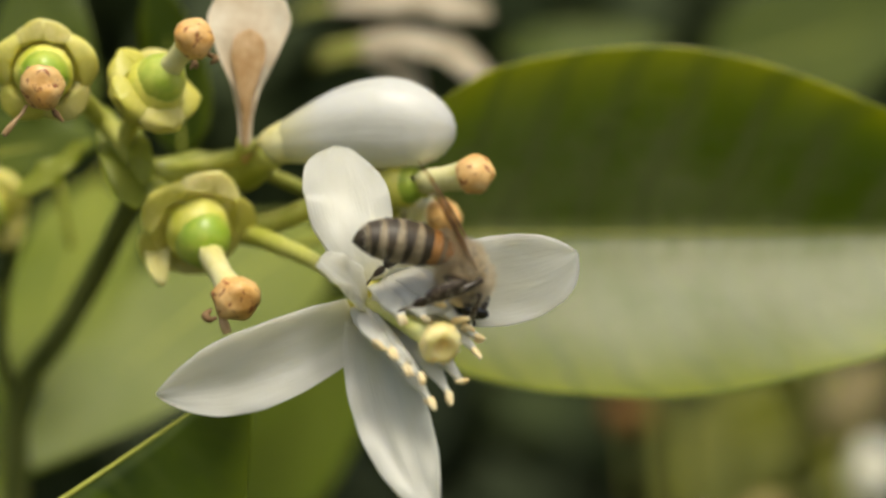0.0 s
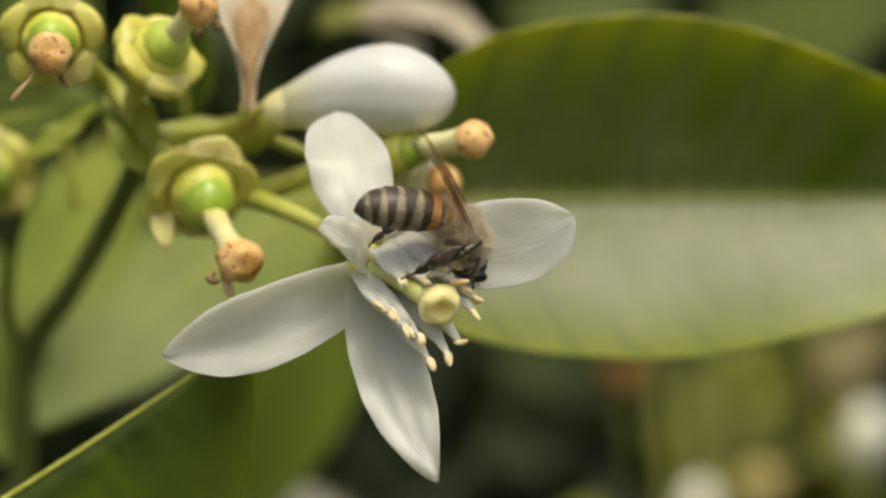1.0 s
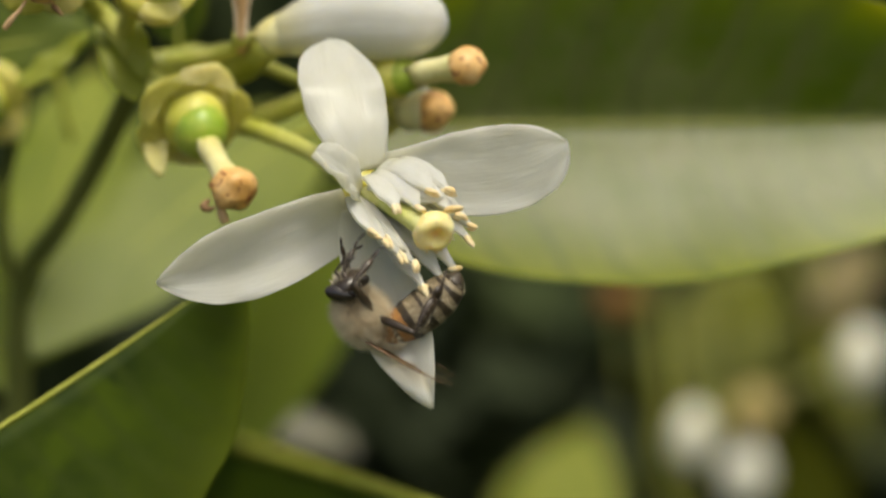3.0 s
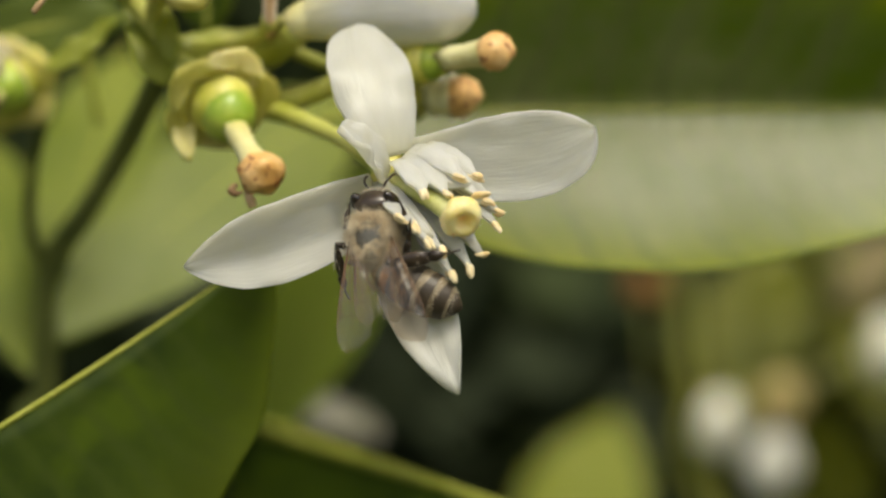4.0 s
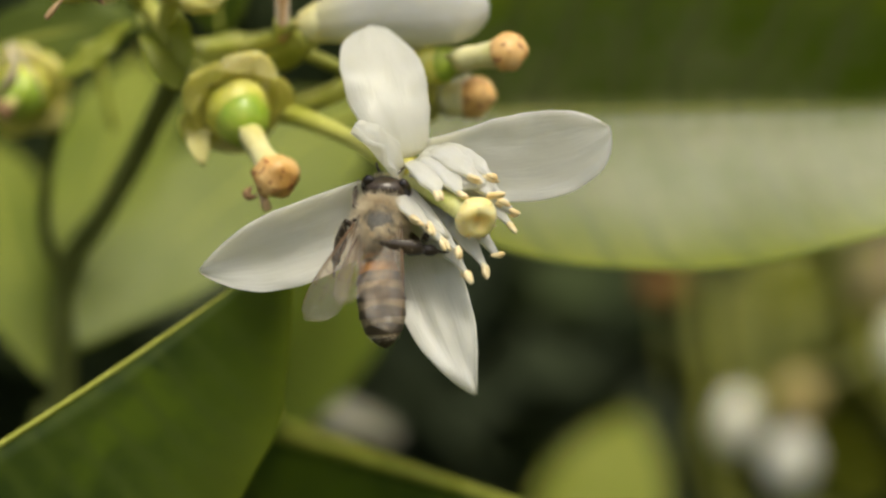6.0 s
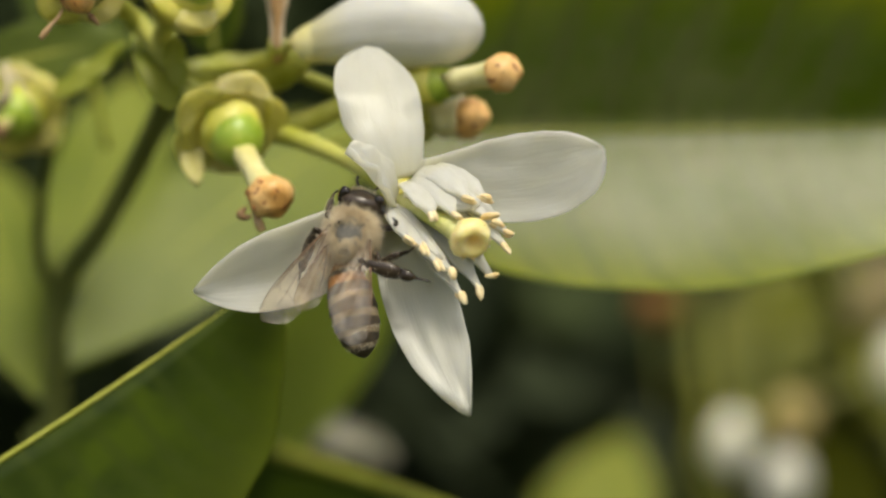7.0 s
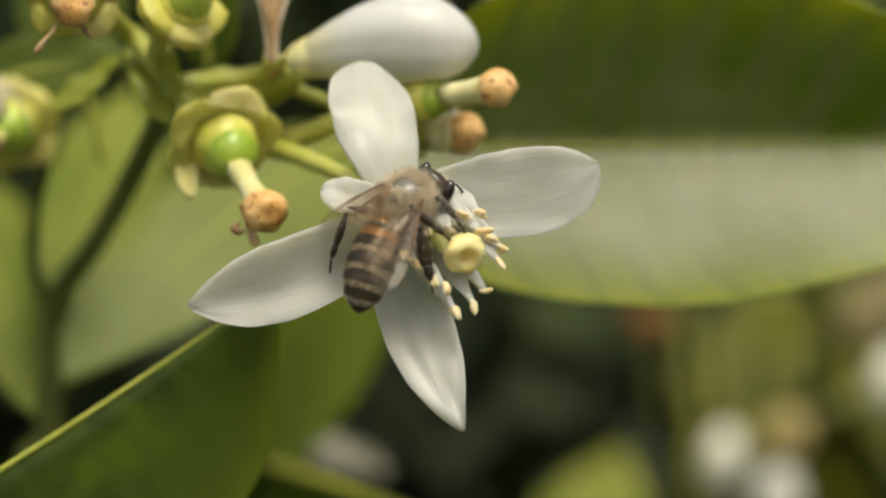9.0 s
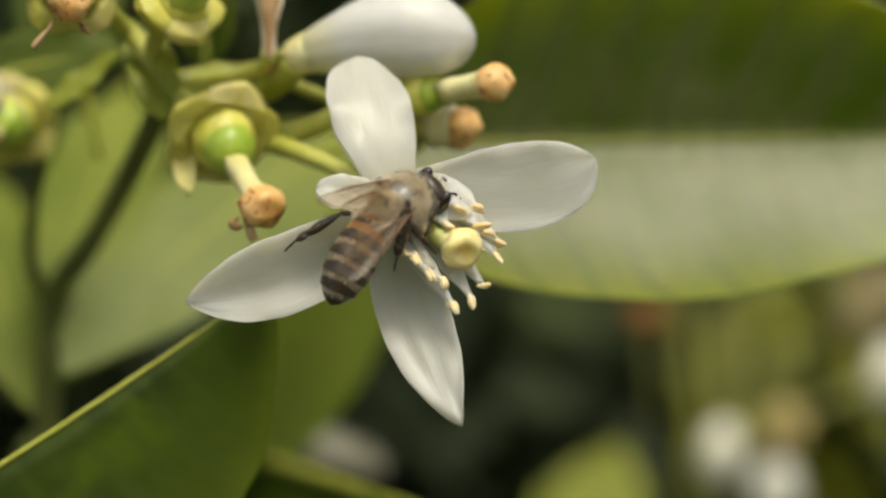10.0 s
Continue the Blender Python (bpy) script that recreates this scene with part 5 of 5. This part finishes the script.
beat(5.5, (-8.09, -3.0, -4.91), (0.1, 0.12, 1.0), (-0.05, -1.0, 0.1), (-0.1, -0.42, -0.9), (-0.05, -0.9, 0.4), (-0.45, -0.30, -0.88), (-0.12, -0.46, -0.96), (-0.05, -1.0, 0.1), nod=(12, 0), HR=(-3.75, -2.0, -13.78), MR=(-4.31, -7.0, -4.72), FR=(-4.82, -6.0, -3.6), ML=(-10.95, -1.0, -1.98))
beat(5.7, (-7.04, -3.0, -4.76), (0.1, 0.12, 1.0), (-0.03, -1.0, 0.1), (0.0, -0.15, -0.98), (-0.05, -1.0, 0.1), (-0.45, -0.30, -0.88), (-0.10, -0.46, -0.97), (-0.05, -1.0, 0.1), nod=(12, 0), HR=(-1.69, -5.0, -7.1), MR=(-3.54, -7.0, -4.91), ML=(-10.11, -1.0, -1.53))
beat(6.25, (-8.03, -3.0, -4.18), (0.18, 0.12, 0.97), (-0.05, -1.0, 0.1), (0.08, -0.15, -0.98), (-0.05, -1.0, 0.1), (-0.50, -0.30, -0.85), (-0.10, -0.46, -0.97), (-0.05, -1.0, 0.1), nod=(12, 0), HR=(-2.47, -5.0, -7.08), MR=(-4.1, -7.0, -4.89), ML=(-11.79, -1.0, -3.23))
beat(6.8, (-8.77, -3.0, -3.94), (0.22, 0.12, 0.96), (-0.08, -1.0, 0.1), (0.1, -0.15, -0.98), (-0.05, -1.0, 0.1), (-0.55, -0.30, -0.80), (-0.12, -0.46, -0.97), (-0.05, -1.0, 0.1), nod=(12, 0), HR=(-3.23, -6.0, -7.23), MR=(-4.32, -7.0, -4.45), FR=(-5.71, -6.0, -2.35), ML=(-12.69, -1.0, -4.51))
beat(7, (-9.27, -3.0, -3.83), (0.28, 0.12, 0.95), (-0.1, -1.0, 0.1), (0.22, -0.15, -0.96), (-0.05, -1.0, 0.1), (-0.58, -0.30, -0.78), (-0.10, -0.46, -0.97), (-0.05, -1.0, 0.1), nod=(12, 0), HR=(-3.26, -6.0, -7.41), MR=(-4.22, -7.0, -4.85), FR=(-5.74, -6.0, -2.66), ML=(-12.67, -1.0, -4.48))
beat(7.2, (-9.23, -3.0, -4.0), (0.25, 0.12, 0.96), (-0.1, -1.0, 0.1), (0.1, -0.15, -0.98), (-0.05, -1.0, 0.1), (-0.50, -0.30, -0.85), (-0.04, -0.46, -0.97), (-0.05, -1.0, 0.1), nod=(12, 0), HR=(-3.22, -6.0, -7.8), MR=(-4.19, -7.0, -5.44), FR=(-5.7, -6.0, -2.92), ML=(-12.64, -1.0, -5.31))
beat(7.5, (-9.61, -3.0, -4.8), (0.08, 0.12, 1.0), (-0.1, -1.0, 0.1), (0.28, -0.12, -0.95), (-0.05, -1.0, 0.1), (-0.32, -0.30, -0.94), (0.06, -0.46, -0.97), (-0.1, -1.0, 0.1), nod=(12, 0), HR=(-3.08, -6.0, -7.32), MR=(-3.83, -7.0, -4.33), FR=(-6.15, -6.0, -2.86), ML=(-12.33, -1.0, -6.34))
beat(7.7, (-8.3, -5.0, -6.42), (0.4, -0.0, 0.88), (0.05, -1.0, 0.2), (-0.15, 0.25, -0.93), (0.05, -1.0, -0.2), (-0.8, -0.2, -0.55), (-0.1, -0.2, -0.98), (0.0, -1.0, 0.1), nod=(5, 0), HR=(-4.08, -5.0, -8.79), MR=(-3.83, -6.0, -7.05), ML=(-11.95, -1.0, -6.74), FL=(-9.65, -3.0, -4.12))
beat(7.9, (-6.09, -6.0, -4.04), (0.62, -0.05, 0.75), (0.1, -1.0, 0.2), (-0.34, 0.72, -0.6), (0.3, -0.7, -0.6), (-0.88, -0.2, -0.42), (-0.48, -0.42, -0.76), (0.05, -1.0, 0.1), nod=(0, 0), HR=(-3.81, -5.0, -7.47), ML=(-10.09, -2.0, -3.67), HL=(-10.53, -2.0, -4.96))
beat(8, (-5.43, -6.0, -3.51), (0.66, -0.05, 0.66), (0.1, -1.0, 0.2), (-0.34, 0.72, -0.6), (0.3, -0.7, -0.6), (-0.9, -0.2, -0.38), (-0.5, -0.44, -0.75), (0.05, -1.0, 0.1), nod=(0, 0), HR=(-3.66, -5.0, -6.94), FL=(-4.36, -2.0, 2.0), ML=(-10.84, -2.0, -2.27), HL=(-12.66, -2.0, -2.69))
beat(8.1, (-5.79, -6.0, -2.12), (0.45, 0.1, 0.85), (0.05, -1.0, 0.3), (-0.3, 0.1, -0.93), (0.05, -1.0, 0.0), (-0.7, -0.2, -0.65), (-0.15, -0.2, -0.97), (0.05, -1.0, 0.1), nod=(5, 0), HR=(-3.14, -5.0, -7.44), HL=(-11.35, -2.0, -2.99))
beat(8.3, (-4.42, -5.0, 0.42), (0.2, 0.3, 0.92), (0.0, -0.9, 0.4), (-0.15, -0.1, -0.97), (0.0, -1.0, 0.2), (-0.42, -0.62, -0.66), (0.1, -0.58, -0.8), (0.0, -0.9, 0.45), nod=(15, 0), HR=(-2.04, -6.0, -8.03), HL=(-10.89, -2.0, -3.2), FR=(-1.38, -5.0, -1.08))
beat(8.5, (-3.87, -5.0, 1.61), (0.06, 0.5, 0.86), (0.02, -0.86, 0.5), (-0.1, -0.02, -0.99), (0.0, -1.0, 0.1), (-0.4, -0.72, -0.55), (0.1, -0.68, -0.72), (0.0, -0.8, 0.6), nod=(42, 0), HR=(-1.93, -6.0, -8.32), FR=(-0.49, -5.0, -0.74), HL=(-10.0, -2.0, -3.62))
beat(8.7, (-4.02, -5.0, 0.35), (0.55, 0.4, 0.72), (-0.12, -0.85, 0.5), (-0.25, -0.1, -0.96), (-0.1, -1.0, 0.2), (-0.7, -0.35, -0.58), (-0.2, -0.45, -0.85), (-0.1, -0.9, 0.4), nod=(20, 0), HR=(-2.15, -6.0, -7.67), FR=(-0.43, -5.0, -1.79), HL=(-10.36, -2.0, -4.34))
beat(9, (-4.46, -5.0, -0.05), (0.72, 0.4, 0.55), (-0.25, -0.83, 0.5), (-0.28, -0.1, -0.95), (-0.2, -1.0, 0.2), (-0.55, -0.72, -0.38), (-0.26, -0.64, -0.72), (-0.2, -0.65, 0.7), nod=(20, 0), HR=(-2.55, -6.0, -7.23), FR=(0.01, -6.0, -2.74), HL=(-10.78, -2.0, -5.6))
beat(9.25, (-4.45, -5.0, -0.09), (0.68, 0.4, 0.62), (-0.22, -0.83, 0.5), (-0.2, -0.1, -0.97), (-0.2, -1.0, 0.2), (-0.6, -0.72, -0.28), (-0.2, -0.58, -0.78), (-0.2, -0.65, 0.7), nod=(15, 0), HR=(-3.51, -6.0, -6.42), FR=(-0.32, -6.0, -2.65), HL=(-10.9, -2.0, -5.2))
beat(9.5, (-4.86, -5.0, 0.01), (0.62, 0.25, 0.74), (-0.15, -0.9, 0.4), (-0.12, -0.1, -0.98), (-0.15, -1.0, 0.15), (-0.62, -0.74, -0.18), (-0.14, -0.52, -0.84), (-0.2, -0.65, 0.7), nod=(8, 0), HR=(-4.89, -6.0, -5.77), FR=(-0.64, -6.0, -2.56), HL=(-11.31, -2.0, -4.02))
beat(9.75, (-4.79, -5.0, -0.36), (0.76, 0.3, 0.55), (-0.2, -0.85, 0.45), (-0.3, -0.1, -0.94), (-0.15, -1.0, 0.15), (-0.6, -0.76, -0.18), (-0.4, -0.6, -0.68), (-0.2, -0.65, 0.7), nod=(12, 0), HR=(-5.11, -6.0, -5.75), FR=(-1.92, -6.0, -3.04), HL=(-12.75, -2.0, -4.07))
beat(10, (-4.72, -5.0, -0.68), (0.84, 0.3, 0.42), (-0.2, -0.85, 0.45), (-0.46, -0.1, -0.87), (-0.15, -1.0, 0.15), (-0.58, -0.78, -0.18), (-0.52, -0.63, -0.58), (-0.2, -0.65, 0.7), nod=(15, 0), HR=(-5.34, -6.0, -5.89), FR=(-3.04, -6.0, -3.56), HL=(-13.96, -2.0, -4.13))


def move_bee():
    paths = {bee: []}
    for t, at, ahead, back, tail, tail_back, wl, wr, wup, nod, feet in BEATS:
        rot = turn(ahead, back)
        m = Matrix.Translation(Vector(at * MM) + LIFT) @ rot.to_4x4()
        paths[bee].append((t, m))
        inv = np.array(rot.transposed())

        def local(v):
            return inv @ vec(v)

        paths.setdefault(head, []).append((t, pose(*[c * MM for c in HEAD_AT], 0, nod[0], nod[1])))
        tr = turn(-local(tail), local(tail_back)) @ Matrix.Rotation(0.20, 3, "Y")
        paths.setdefault(abdomen, []).append((t, Matrix.Translation(Vector(ABD_AT) * MM) @ tr.to_4x4()))
        for key, w in wings.items():
            way = local(wl if key[1] == "L" else wr)
            sgn = 1 if key[1] == "L" else -1
            if key[0] == "H":
                flat, back_way = vec((0, -0.18 * sgn, 0)), unit(local(wup))
                way = unit(unit(way) + flat - back_way * np.dot(flat, back_way))
            wt = turn(-way, local(wup))
            paths.setdefault(w, []).append((t, Matrix.Translation(Vector(ORIGIN[w.name]) * MM) @ wt.to_4x4()))
        for key, (f, s, hip, l1, l2, sgn) in LEGS.items():
            foot = local(vec(feet[key]) - at) if key in feet else vec(REST[key[0]]) * vec((1, sgn, 1))
            d = foot - hip
            dist = np.clip(np.linalg.norm(d), abs(l1 - l2) + 0.4, l1 + l2 - 0.15)
            d = unit(d)
            pole = vec((0.15 if key[0] == "F" else -0.25, 0.75 * sgn, 0.75))
            pole = unit(pole - d * np.dot(pole, d))
            ca = (l1 * l1 + dist * dist - l2 * l2) / (2 * l1 * dist)
            knee = hip + d * l1 * ca + pole * l1 * math.sqrt(max(0.0, 1 - ca * ca))
            fm = Matrix.Translation(Vector(hip) * MM) @ turn(knee - hip, pole).to_4x4()
            sm = Matrix.Translation(Vector(knee) * MM) @ turn(hip + d * dist - knee, pole).to_4x4()
            paths.setdefault(f, []).append((t, fm))
            paths.setdefault(s, []).append((t, fm.inverted() @ sm))
    for ob, rows_ in paths.items():
        walk(ob, rows_)


def move_petal():
    """The small petal: where it points, and the way its face turns."""
    def lean(t, way, face):
        m = turn(way, face).to_4x4()
        m.translation = Vector((vec(PETAL_BASE) - ORIGIN[blossom.name]) * MM)
        return (t, m)

    rest = ((-0.47, -0.66, 0.58), (0.88, -0.42, 0.22))
    walk(loose_petal, [
        lean(0, *rest), lean(1.8, *rest), lean(3.2, *rest),
        lean(4.3, (-0.53, -0.38, 0.76), (0.84, -0.42, 0.34)),
        lean(5.7, (-0.53, -0.38, 0.76), (0.84, -0.42, 0.34)),
        lean(6.8, (-0.53, -0.38, 0.76), (0.84, -0.42, 0.34)),
        lean(7.5, (-0.53, -0.38, 0.76), (0.84, -0.42, 0.34)),
        lean(8, (-0.50, -0.58, 0.64), (0.86, -0.42, 0.26)),
        lean(8.5, (-0.58, -0.62, 0.52), (0.80, -0.55, 0.15)),
        lean(9, (-0.80, -0.42, 0.34), (0.58, -0.74, 0.25)),
        lean(9.5, (-0.66, -0.42, 0.62), (0.70, -0.66, 0.25)),
        lean(10, (-0.86, -0.40, 0.32), (0.40, -0.80, 0.36)),
    ])



def motions():
    move_bee()
    move_petal()


motions()
